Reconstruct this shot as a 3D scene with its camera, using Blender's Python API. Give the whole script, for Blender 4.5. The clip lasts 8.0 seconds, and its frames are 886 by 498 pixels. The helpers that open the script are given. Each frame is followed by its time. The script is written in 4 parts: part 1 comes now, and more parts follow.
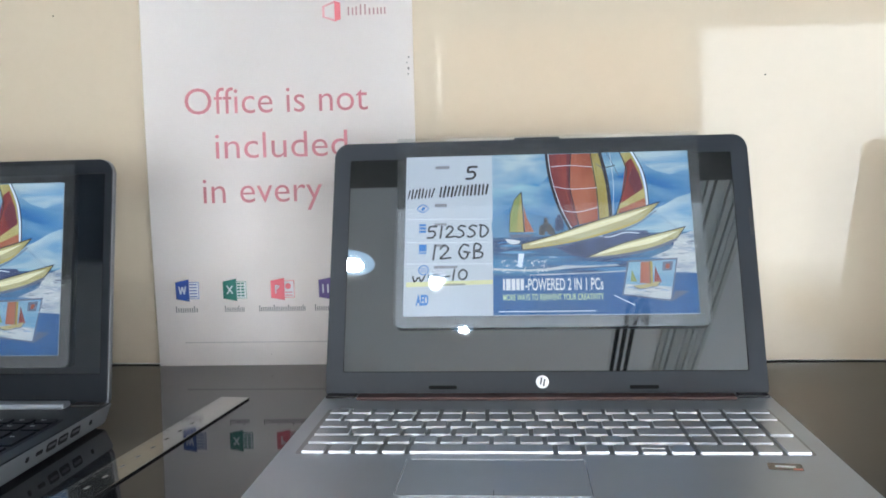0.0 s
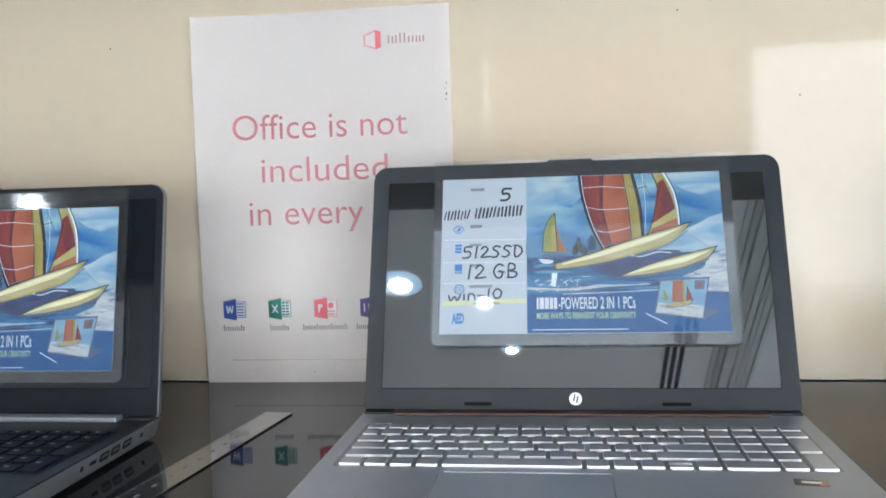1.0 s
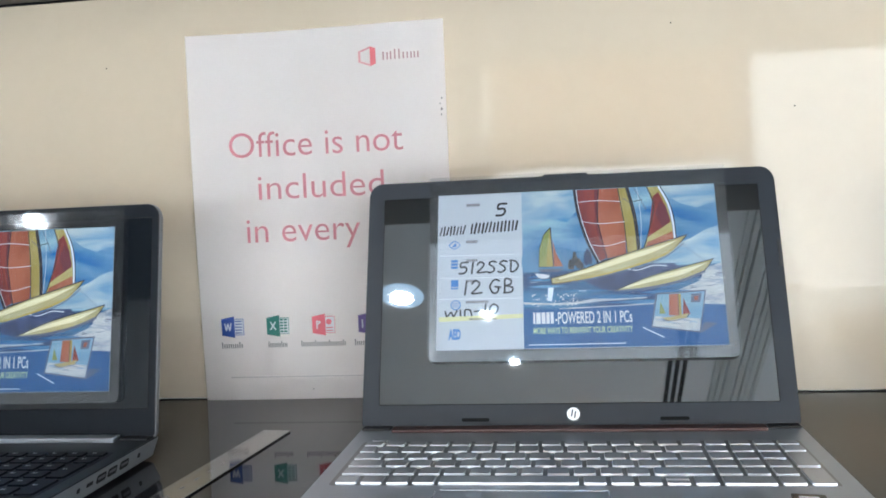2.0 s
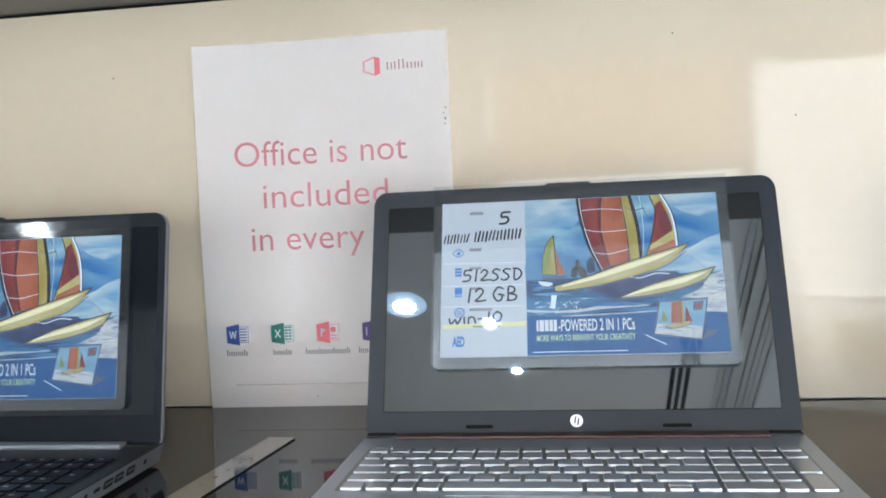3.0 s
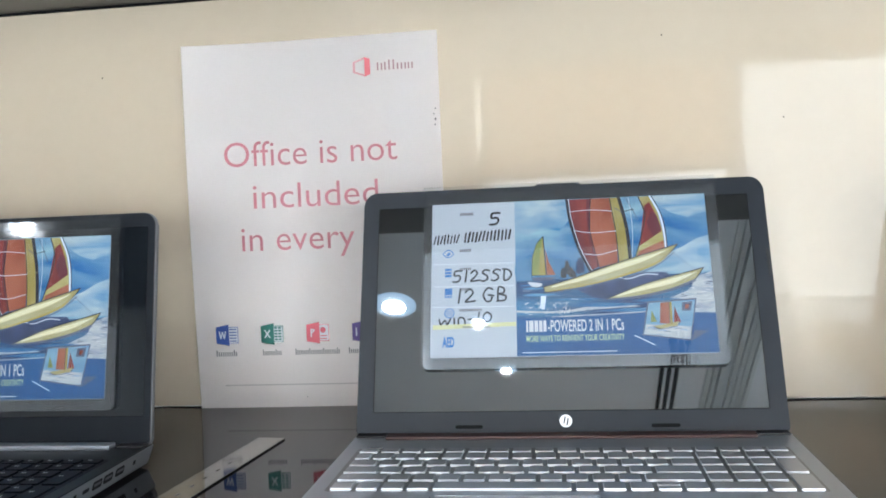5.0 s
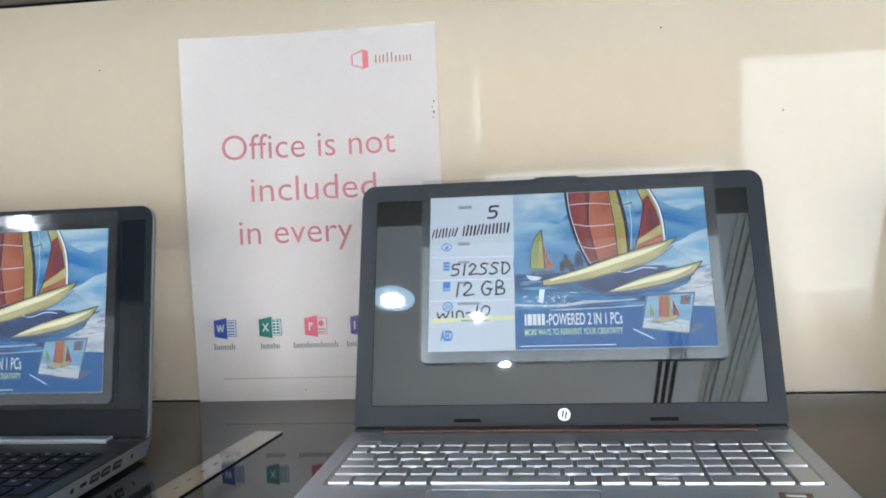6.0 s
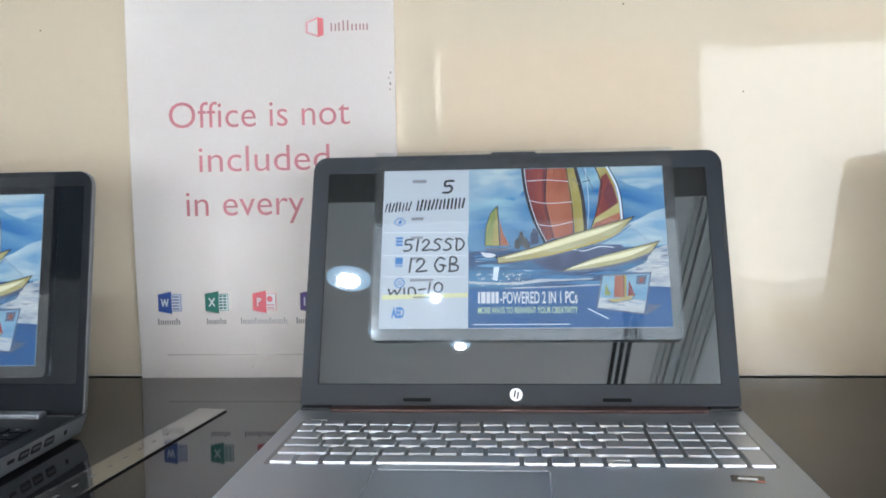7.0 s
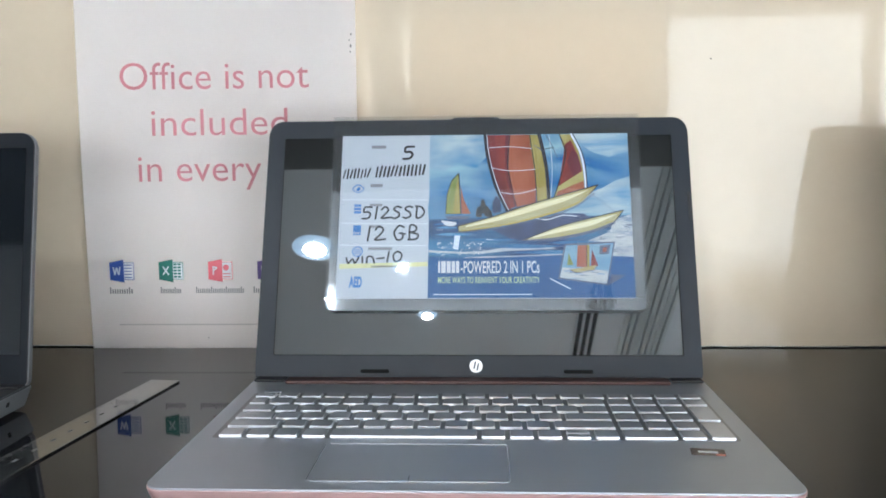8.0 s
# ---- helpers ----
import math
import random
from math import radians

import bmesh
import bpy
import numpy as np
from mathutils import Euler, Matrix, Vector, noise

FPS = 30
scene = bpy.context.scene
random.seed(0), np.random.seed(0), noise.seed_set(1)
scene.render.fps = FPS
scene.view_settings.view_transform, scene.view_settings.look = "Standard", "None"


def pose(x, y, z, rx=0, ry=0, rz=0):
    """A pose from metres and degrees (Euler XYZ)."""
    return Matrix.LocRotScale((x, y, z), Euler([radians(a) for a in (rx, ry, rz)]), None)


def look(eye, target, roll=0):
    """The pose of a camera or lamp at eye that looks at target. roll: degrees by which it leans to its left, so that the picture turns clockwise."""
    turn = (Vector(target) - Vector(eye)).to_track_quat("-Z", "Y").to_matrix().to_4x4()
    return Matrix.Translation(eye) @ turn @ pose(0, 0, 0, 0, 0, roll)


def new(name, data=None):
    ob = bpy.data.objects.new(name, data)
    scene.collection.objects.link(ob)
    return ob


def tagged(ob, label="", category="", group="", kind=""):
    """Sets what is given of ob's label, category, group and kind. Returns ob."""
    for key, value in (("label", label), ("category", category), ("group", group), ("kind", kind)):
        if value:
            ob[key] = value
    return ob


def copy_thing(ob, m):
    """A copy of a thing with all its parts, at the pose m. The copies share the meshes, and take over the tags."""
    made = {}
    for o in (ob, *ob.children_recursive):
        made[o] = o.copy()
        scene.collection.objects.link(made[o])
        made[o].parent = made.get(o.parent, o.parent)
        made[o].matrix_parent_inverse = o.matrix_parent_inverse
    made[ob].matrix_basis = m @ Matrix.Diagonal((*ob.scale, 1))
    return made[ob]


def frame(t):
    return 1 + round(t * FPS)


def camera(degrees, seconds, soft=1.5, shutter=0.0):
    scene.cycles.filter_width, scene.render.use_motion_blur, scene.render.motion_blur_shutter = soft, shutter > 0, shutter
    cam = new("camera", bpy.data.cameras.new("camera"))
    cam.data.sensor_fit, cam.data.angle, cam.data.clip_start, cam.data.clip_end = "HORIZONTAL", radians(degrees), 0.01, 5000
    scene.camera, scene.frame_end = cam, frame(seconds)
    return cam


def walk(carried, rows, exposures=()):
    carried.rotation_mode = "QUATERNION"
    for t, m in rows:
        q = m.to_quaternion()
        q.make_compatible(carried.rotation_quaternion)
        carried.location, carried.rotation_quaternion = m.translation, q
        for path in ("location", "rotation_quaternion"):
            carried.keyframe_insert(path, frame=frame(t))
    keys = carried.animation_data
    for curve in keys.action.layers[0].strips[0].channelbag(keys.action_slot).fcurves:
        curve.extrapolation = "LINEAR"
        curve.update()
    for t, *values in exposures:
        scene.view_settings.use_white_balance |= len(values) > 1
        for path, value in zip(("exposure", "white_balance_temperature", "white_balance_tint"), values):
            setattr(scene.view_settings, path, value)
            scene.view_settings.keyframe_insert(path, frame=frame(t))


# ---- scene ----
cam = camera(54.1, 8.0, soft=1.75)
PATH = [
    (0, (-0.0196, -0.7302, 0.2117), (-0.1901, 1.2548, 0.0359), -1.37),
    (0.5, (-0.0103, -0.7466, 0.2095), (-0.2513, 1.2335, 0.0635), -0.99),
    (1, (-0.0041, -0.7515, 0.2123), (-0.288, 1.2243, 0.0877), -1.8),
    (1.5, (0.0026, -0.7492, 0.217), (-0.2833, 1.2272, 0.1065), -2.46),
    (3, (0.002, -0.757, 0.2163), (-0.2926, 1.2196, 0.1375), -2.53),
    (3.5, (0.003, -0.7608, 0.2181), (-0.2886, 1.2166, 0.1481), -2.71),
    (4, (0.0029, -0.7568, 0.2171), (-0.278, 1.2222, 0.1472), -2.61),
    (4.5, (0.0016, -0.7588, 0.2169), (-0.2709, 1.2212, 0.1429), -2.47),
    (6, (0.002, -0.7565, 0.2167), (-0.2665, 1.2232, 0.1219), -2.4),
    (6.5, (0.002, -0.7469, 0.2116), (-0.236, 1.2357, 0.1), -1.6),
    (7, (0.0041, -0.7341, 0.2081), (-0.1705, 1.2536, 0.0717), -1.07),
    (7.2, (0.005, -0.734, 0.206), (-0.154, 1.255, 0.063), -1.1),
    (7.5, (0.0026, -0.7298, 0.2065), (-0.1432, 1.2581, 0.0423), -1.06),
    (7.8, (0.005, -0.731, 0.206), (-0.13, 1.256, 0.019), -1.1),
    (8, (0.0108, -0.7131, 0.2047), (-0.0937, 1.2736, -0.0013), -0.57),
]
walk(cam, [(t, look(eye, target, roll)) for t, eye, target, roll in PATH])

# ---- world, daylight and lamps ----
world = bpy.data.worlds.new("world")
scene.world = world
world.use_nodes = True
wn = world.node_tree
sky = wn.nodes.new("ShaderNodeTexSky")
sky.sky_type, sky.sun_disc, sky.sun_elevation, sky.sun_rotation = "NISHITA", False, radians(50), radians(200)
wn.links.new(sky.outputs[0], wn.nodes["Background"].inputs["Color"])
wn.nodes["Background"].inputs["Strength"].default_value = 0.10
scene.view_settings.exposure = 0.88

FLOOR_Z, CEIL_Z, BACK_Y, WALL_Y = -0.92, 1.70, -4.0, 0.219
SHELF_Z, SHELF_FRONT = 0.4795, -0.276
DAYLIGHT = 8.0
LAMP_WATT = 9.5
# place and size of each ceiling downlight
DOWNLIGHTS = [(-0.70, -2.24, 1.0), (-0.27, -2.78, 0.5), (-0.33, -2.04, 0.4), (-2.18, -2.35, 0.48)]


# ---- materials ----
def mat(name, color, rough=0.5, metal=0.0, vary=0.06, scale=40.0, fine=900.0, bump=0.0, spec=0.5, ior=1.5, coat=0.0, coat_rough=0.05, stretch=(1, 1, 1), rough_vary=0.08):
    m = bpy.data.materials.new(name)
    m.use_nodes = True
    nt = m.node_tree
    b = nt.nodes["Principled BSDF"]
    tc = nt.nodes.new("ShaderNodeTexCoord")
    mp = nt.nodes.new("ShaderNodeMapping")
    mp.inputs["Scale"].default_value = stretch
    nt.links.new(tc.outputs["Object"], mp.inputs[0])
    big, small = nt.nodes.new("ShaderNodeTexNoise"), nt.nodes.new("ShaderNodeTexNoise")
    for n, s in ((big, scale), (small, fine)):
        n.inputs["Scale"].default_value, n.inputs["Detail"].default_value = s, 4
        nt.links.new(mp.outputs[0], n.inputs["Vector"])
    mix = nt.nodes.new("ShaderNodeMath")
    mix.operation = "ADD"
    nt.links.new(big.outputs["Fac"], mix.inputs[0])
    nt.links.new(small.outputs["Fac"], mix.inputs[1])
    ramp = nt.nodes.new("ShaderNodeMapRange")
    ramp.inputs["From Min"].default_value, ramp.inputs["From Max"].default_value = 0.6, 1.4
    ramp.inputs["To Min"].default_value, ramp.inputs["To Max"].default_value = 1 - vary, 1 + vary
    nt.links.new(mix.outputs[0], ramp.inputs["Value"])
    sc = nt.nodes.new("ShaderNodeVectorMath")
    sc.operation = "SCALE"
    sc.inputs[0].default_value = color
    nt.links.new(ramp.outputs["Result"], sc.inputs["Scale"])
    nt.links.new(sc.outputs[0], b.inputs["Base Color"])
    rr = nt.nodes.new("ShaderNodeMapRange")
    rr.inputs["From Min"].default_value, rr.inputs["From Max"].default_value = 0.3, 0.7
    rr.inputs["To Min"].default_value, rr.inputs["To Max"].default_value = max(0.0, rough * (1 - rough_vary)), min(1.0, rough * (1 + rough_vary))
    nt.links.new(big.outputs["Fac"], rr.inputs["Value"])
    nt.links.new(rr.outputs["Result"], b.inputs["Roughness"])
    b.inputs["Metallic"].default_value = metal
    b.inputs["IOR"].default_value = ior
    b.inputs["Specular IOR Level"].default_value = spec
    b.inputs["Coat Weight"].default_value, b.inputs["Coat Roughness"].default_value = coat, coat_rough
    if bump:
        bp = nt.nodes.new("ShaderNodeBump")
        bp.inputs["Strength"].default_value, bp.inputs["Distance"].default_value = bump, 0.001
        nt.links.new(mix.outputs[0], bp.inputs["Height"])
        nt.links.new(bp.outputs[0], b.inputs["Normal"])
    return m


def glow(name, color, strength):
    m = bpy.data.materials.new(name)
    m.use_nodes = True
    b = m.node_tree.nodes["Principled BSDF"]
    b.inputs["Base Color"].default_value = (*color, 1)
    b.inputs["Emission Color"].default_value = (*color, 1)
    b.inputs["Emission Strength"].default_value = strength
    return m


def ink(name, color, rough=0.45, vary=0.07, scale=120.0):
    return mat(name, color, rough, vary=vary, scale=scale, fine=1800, spec=0.3)


M_panel = mat("cream_back_painted_glass", (0.52, 0.444, 0.345), 0.03, vary=0.025, scale=5, fine=60, rough_vary=0.5, spec=0.5, ior=1.33)
M_counter = mat("black_polished_stone", (0.014, 0.0146, 0.0175), 0.035, vary=0.35, scale=60, fine=700, ior=1.37)
M_shelf = mat("dark_grey_laminate", (0.09, 0.085, 0.08), 0.35, vary=0.12, scale=9, fine=200, bump=0.05)
M_silver = mat("silver_metal_paint", (0.38, 0.41, 0.455), 0.42, metal=0.70, vary=0.03, scale=30, fine=2500, bump=0.02)
M_keycap = mat("silver_key_plastic", (0.43, 0.452, 0.49), 0.33, metal=0.6, vary=0.03, scale=40, fine=2500)
M_copper = mat("rose_copper_trim", (0.64, 0.41, 0.40), 0.33, metal=0.6, vary=0.05, scale=40, fine=1500)
M_bar = mat("dark_copper_hinge", (0.075, 0.038, 0.035), 0.40, metal=0.3, vary=0.05)
M_bezel = mat("charcoal_plastic_bezel", (0.017, 0.021, 0.028), 0.40, vary=0.06, scale=60, fine=3000, bump=0.03, spec=0.25)
M_screen = mat("dark_glossy_screen", (0.008, 0.009, 0.010), 0.02, vary=0.1, scale=8, fine=200, ior=2.05, rough_vary=0.4)
M_screen_dim = mat("dark_satin_screen", (0.007, 0.009, 0.012), 0.06, vary=0.1, scale=8, fine=200, ior=1.75, rough_vary=0.4)
M_rubber = mat("black_rubber", (0.012, 0.012, 0.014), 0.6, vary=0.1, scale=80)
M_black = mat("black_plastic", (0.010, 0.012, 0.0155), 0.34, vary=0.1, scale=60, fine=2500, bump=0.03, spec=0.12)
M_deckblack = mat("black_brushed_deck", (0.023, 0.026, 0.031), 0.40, metal=0.2, vary=0.1, scale=30, fine=900, stretch=(0.05, 1, 1))
M_tray = mat("grey_key_tray", (0.20, 0.205, 0.215), 0.35, metal=0.6, vary=0.05)
M_sidegrey = mat("grey_metal_side", (0.36, 0.38, 0.41), 0.36, metal=0.7, vary=0.05)
M_rimgrey = mat("grey_lid_rim", (0.19, 0.195, 0.21), 0.34, metal=0.6, vary=0.05)
M_gold = mat("pale_gold_lid", (0.36, 0.31, 0.23), 0.38, metal=0.5, vary=0.04, scale=30)
M_legend = mat("grey_key_legend", (0.75, 0.77, 0.8), 0.4)
M_white = mat("white_print", (0.85, 0.86, 0.88), 0.4, vary=0.03)
M_logo = mat("pale_chrome_logo", (0.82, 0.83, 0.85), 0.25, metal=0.6, vary=0.04)
M_wall = mat("pale_wall_paint", (0.81, 0.81, 0.80), 0.6, vary=0.05, scale=2, fine=80, bump=0.1)
M_ceiling = mat("white_ceiling_paint", (0.74, 0.80, 0.845), 0.7, vary=0.03, scale=2, fine=90, bump=0.1)
M_floor = mat("pale_floor_tile", (0.72, 0.735, 0.74), 0.35, vary=0.08, scale=3, fine=90)
M_dark = mat("dark_slot", (0.004, 0.004, 0.005), 0.7, spec=0.1)
M_greytrim = mat("grey_painted_trim", (0.54, 0.60, 0.62), 0.5, vary=0.06, scale=6)
M_ruler = mat("satin_steel_ruler", (0.40, 0.39, 0.365), 0.075, metal=0.88, vary=0.06, scale=25, fine=600, stretch=(1, 0.1, 1))
M_paper = mat("white_poster_paper", (0.94, 0.90, 0.893), 0.45, vary=0.02, scale=6, fine=500, bump=0.05, spec=0.4)
M_day = glow("daylight_haze", (0.91, 0.965, 1.0), DAYLIGHT)


def backlit(name, front, passing, share, clear=0.0):
    """Cloth or frosted film that scatters the daylight behind it, with soft blotches."""
    m = bpy.data.materials.new(name)
    m.use_nodes = True
    nt = m.node_tree
    b = nt.nodes["Principled BSDF"]
    b.inputs["Base Color"].default_value = (*front, 1)
    b.inputs["Roughness"].default_value = 0.6
    tc, nz, rg, sc, tl, mx = (nt.nodes.new("ShaderNode" + k) for k in ("TexCoord", "TexNoise", "MapRange", "VectorMath", "BsdfTranslucent", "MixShader"))
    nz.inputs["Scale"].default_value, nz.inputs["Detail"].default_value = 2.2, 3
    rg.inputs["From Min"].default_value, rg.inputs["From Max"].default_value = 0.3, 0.7
    rg.inputs["To Min"].default_value, rg.inputs["To Max"].default_value = 0.90, 1.05
    sc.operation = "SCALE"
    sc.inputs[0].default_value = passing
    nt.links.new(tc.outputs["Object"], nz.inputs["Vector"])
    nt.links.new(nz.outputs["Fac"], rg.inputs["Value"])
    nt.links.new(rg.outputs["Result"], sc.inputs["Scale"])
    nt.links.new(sc.outputs[0], tl.inputs["Color"])
    mx.inputs[0].default_value = share
    nt.links.new(b.outputs[0], mx.inputs[1])
    nt.links.new(tl.outputs[0], mx.inputs[2])
    last = mx
    if clear:
        tr, last = nt.nodes.new("ShaderNodeBsdfTransparent"), nt.nodes.new("ShaderNodeMixShader")
        tr.inputs["Color"].default_value = (0.97, 0.98, 1.0, 1)
        last.inputs[0].default_value = clear
        nt.links.new(mx.outputs[0], last.inputs[1])
        nt.links.new(tr.outputs[0], last.inputs[2])
    nt.links.new(last.outputs[0], nt.nodes["Material Output"].inputs[0])
    return m


M_blind = backlit("peach_blind_cloth", (0.8, 0.68, 0.55), (0.80, 0.60, 0.43), 0.75)
M_frost = backlit("daylight_spreading_film", (0.8, 0.82, 0.83), (0.90, 0.95, 0.98), 0.92)
M_hazy = backlit("daylight_dimming_glass", (0.8, 0.82, 0.83), (0.90, 0.95, 0.98), 0.92, clear=0.62)
M_ring = glow("reflector_glow", (0.45, 0.72, 1.0), 2.0)
M_strip = glow("strip_glow", (1.0, 0.96, 0.84), 8.0)
M_lamp = glow("downlight_glow", (0.95, 0.98, 1.0), 30.0)


# ---- mesh helpers ----
def box(bm, x0, x1, y0, y1, z0, z1, bevel=0.0, segs=2):
    vs = [bm.verts.new(p) for p in ((x0, y0, z0), (x1, y0, z0), (x1, y1, z0), (x0, y1, z0), (x0, y0, z1), (x1, y0, z1), (x1, y1, z1), (x0, y1, z1))]
    fs = [bm.faces.new([vs[i] for i in q]) for q in ((3, 2, 1, 0), (4, 5, 6, 7), (0, 1, 5, 4), (1, 2, 6, 5), (2, 3, 7, 6), (3, 0, 4, 7))]
    if bevel:
        bmesh.ops.bevel(bm, geom=list({e for f in fs for e in f.edges}), offset=bevel, segments=segs, profile=0.5, affect="EDGES")


def rounded(w, h, r, n=6, cx=0.0, cy=0.0, corners=(1, 1, 1, 1)):
    """Outline of a rounded rectangle, counter-clockwise from the lower right corner; corners: br, tr, tl, bl."""
    pts = []
    for k, (sx, sy) in enumerate(((1, -1), (1, 1), (-1, 1), (-1, -1))):
        rr = r * corners[k]
        if rr <= 0:
            pts.append((cx + sx * w / 2, cy + sy * h / 2))
            continue
        ox, oy = cx + sx * (w / 2 - rr), cy + sy * (h / 2 - rr)
        for i in range(n + 1):
            a = radians(-90 + 90 * k + 90 * i / n)
            pts.append((ox + rr * math.cos(a), oy + rr * math.sin(a)))
    return pts


def prism(bm, pts, z0, z1, bevel=0.0, segs=2, inset_bottom=0.0, plane="xy"):
    """A slab over an outline; plane 'xz' stands it up, thickness along y."""
    cx, cy = sum(p[0] for p in pts) / len(pts), sum(p[1] for p in pts) / len(pts)
    def put(x, y, z):
        return (x, y, z) if plane == "xy" else (x, -z, y)
    def shrink(p):
        d = math.hypot(p[0] - cx, p[1] - cy) or 1
        return (p[0] - (p[0] - cx) / d * inset_bottom, p[1] - (p[1] - cy) / d * inset_bottom)
    lo = [bm.verts.new(put(*shrink(p), z0)) for p in pts]
    hi = [bm.verts.new(put(*p, z1)) for p in pts]
    top, bot = bm.faces.new(hi), bm.faces.new(lo[::-1])
    n = len(pts)
    for i in range(n):
        bm.faces.new((lo[i], lo[(i + 1) % n], hi[(i + 1) % n], hi[i]))
    if bevel:
        bmesh.ops.bevel(bm, geom=list(top.edges) + list(bot.edges), offset=bevel, segments=segs, profile=0.5, affect="EDGES")


def tube(bm, path, r, n=8):
    """A round bar along a straight pair of points."""
    a, b = Vector(path[0]), Vector(path[1])
    q = (b - a).to_track_quat("Z", "Y").to_matrix().to_4x4()
    bmesh.ops.create_cone(bm, cap_ends=True, segments=n, radius1=r, radius2=r, depth=(b - a).length, matrix=Matrix.Translation((a + b) / 2) @ q)


def disc(bm, r, z0, z1, n=28, cx=0.0, cy=0.0, plane="xy"):
    prism(bm, [(cx + r * math.cos(2 * math.pi * i / n), cy + r * math.sin(2 * math.pi * i / n)) for i in range(n)], z0, z1, plane=plane)


def mesh_of(name, bm, material, smooth=True):
    bmesh.ops.recalc_face_normals(bm, faces=bm.faces)
    me = bpy.data.meshes.new(name)
    bm.to_mesh(me)
    bm.free()
    me.materials.append(material)
    if smooth:
        for p in me.polygons:
            p.use_smooth = True
        me.set_sharp_from_angle(angle=radians(19))
    return me


def part(name, bm, material, parent=None, label="", m=None, smooth=True):
    ob = new(name, mesh_of(name, bm, material, smooth))
    if parent:
        ob.parent = parent
    if m is not None:
        ob.matrix_basis = m
    return tagged(ob, label)


# ---- the room ----
def structure(name, bm, material, label="", smooth=False):
    return tagged(part(name, bm, material, None, label, smooth=smooth), kind="structure")


XL, XR = -4.2, 4.2
bm = bmesh.new(); box(bm, XL - 0.15, XR + 0.15, BACK_Y - 0.15, WALL_Y + 0.15, FLOOR_Z - 0.1, FLOOR_Z)
structure("floor", bm, M_floor, "pale polished shop floor tiles")
bm = bmesh.new(); box(bm, XL - 0.15, XR + 0.15, BACK_Y - 0.15, WALL_Y + 0.15, CEIL_Z, CEIL_Z + 0.12)
structure("ceiling", bm, M_ceiling, "plain white painted shop ceiling")
bm = bmesh.new(); box(bm, XL, XR, WALL_Y + 0.008, WALL_Y + 0.15, FLOOR_Z, CEIL_Z)
structure("wall_north", bm, M_wall, "cream painted wall behind the display")
bm = bmesh.new(); box(bm, XL - 0.15, XL, BACK_Y, WALL_Y + 0.15, FLOOR_Z, CEIL_Z)
structure("wall_west", bm, M_wall, "cream painted side wall")
bm = bmesh.new(); box(bm, XR, XR + 0.15, BACK_Y, WALL_Y + 0.15, FLOOR_Z, CEIL_Z)
structure("wall_east", bm, M_wall, "cream painted side wall")
# shop front with three wide openings
bm = bmesh.new()
T0, T1 = BACK_Y - 0.15, BACK_Y
DOOR = (1.05, 2.20, FLOOR_Z, 1.03)
SIDE = (2.26, 3.7, FLOOR_Z, 1.0)
TRANSOM = (1.5, 3.2, 1.10, 1.42)
# LEFT and LOW are unseen openings, added to light the niche from the front
LEFT = (-1.30, -0.76, FLOOR_Z, 1.03)
WIN = (-0.42, 0.98, 0.45, 1.03)
LOW = (-0.42, 0.98, FLOOR_Z, 0.41)
for x0, x1, z0, z1 in ((XL, LEFT[0], FLOOR_Z, CEIL_Z), (LEFT[0], LEFT[1], LEFT[3], CEIL_Z), (LEFT[1], LOW[0], FLOOR_Z, CEIL_Z), (LOW[0], LOW[1], LOW[3], WIN[2]), (LOW[0], LOW[1], WIN[3], CEIL_Z), (LOW[1], DOOR[0], FLOOR_Z, CEIL_Z), (DOOR[0], DOOR[1], DOOR[3], TRANSOM[2]), (DOOR[0], TRANSOM[0], TRANSOM[2], TRANSOM[3]), (DOOR[0], TRANSOM[1], TRANSOM[3], CEIL_Z), (DOOR[1], SIDE[0], FLOOR_Z, TRANSOM[2]), (SIDE[0], SIDE[1], SIDE[3], TRANSOM[2]), (TRANSOM[1], XR, TRANSOM[2], CEIL_Z), (SIDE[1], XR, FLOOR_Z, TRANSOM[2])):
    box(bm, x0, x1, T0, T1, z0, z1)
structure("wall_south", bm, M_wall, "cream shop-front wall with wide openings, two of them added unseen for light, and a transom")
bm = bmesh.new(); box(bm, -9, 12, -9.05, -9.0, FLOOR_Z - 0.018, 7)
structure("backdrop", bm, M_day, "bright hazy daylight outside the shop")
# paving colour is raised in place of sunlight, to throw more light indoors
bm = bmesh.new(); box(bm, -300, 300, -300, BACK_Y - 0.15, FLOOR_Z - 0.12, FLOOR_Z - 0.02)
structure("ground", bm, mat("outdoor_paving", (0.68, 0.67, 0.65), 0.8, vary=0.12, scale=3, fine=40), "sandy paving outside the shop, colour lightened to bounce daylight")

# both backlit cloths are added to make warm bright areas in the panel's reflection
blind = tagged(new("stand_in_blind"), "added peach roller blind, backlit to give the warm area mirrored in the panel", "blind")
blind.location = (0.28, BACK_Y + 0.012, 0.43)
bm = bmesh.new(); box(bm, -0.72, 0.72, -0.0005, 0.0005, 0.01, 0.64)
part("cloth", bm, M_blind, blind, smooth=False)
bm = bmesh.new(); tube(bm, ((-0.73, 0.004, 0.645), (0.73, 0.004, 0.645)), 0.014, 14)
part("roller", bm, M_white, blind)
bm = bmesh.new(); box(bm, -0.72, 0.72, -0.004, 0.004, 0.0, 0.012, 0.001)
part("bottom_rail", bm, M_white, blind)
bm = bmesh.new(); box(bm, 1.46, 3.24, BACK_Y + 0.006, BACK_Y + 0.008, 1.07, 1.45)
tagged(part("stand_in_transom_cloth", bm, M_blind, None, "added peach cloth over the transom, backlit to give a warm mirrored strip", smooth=False), category="blind")
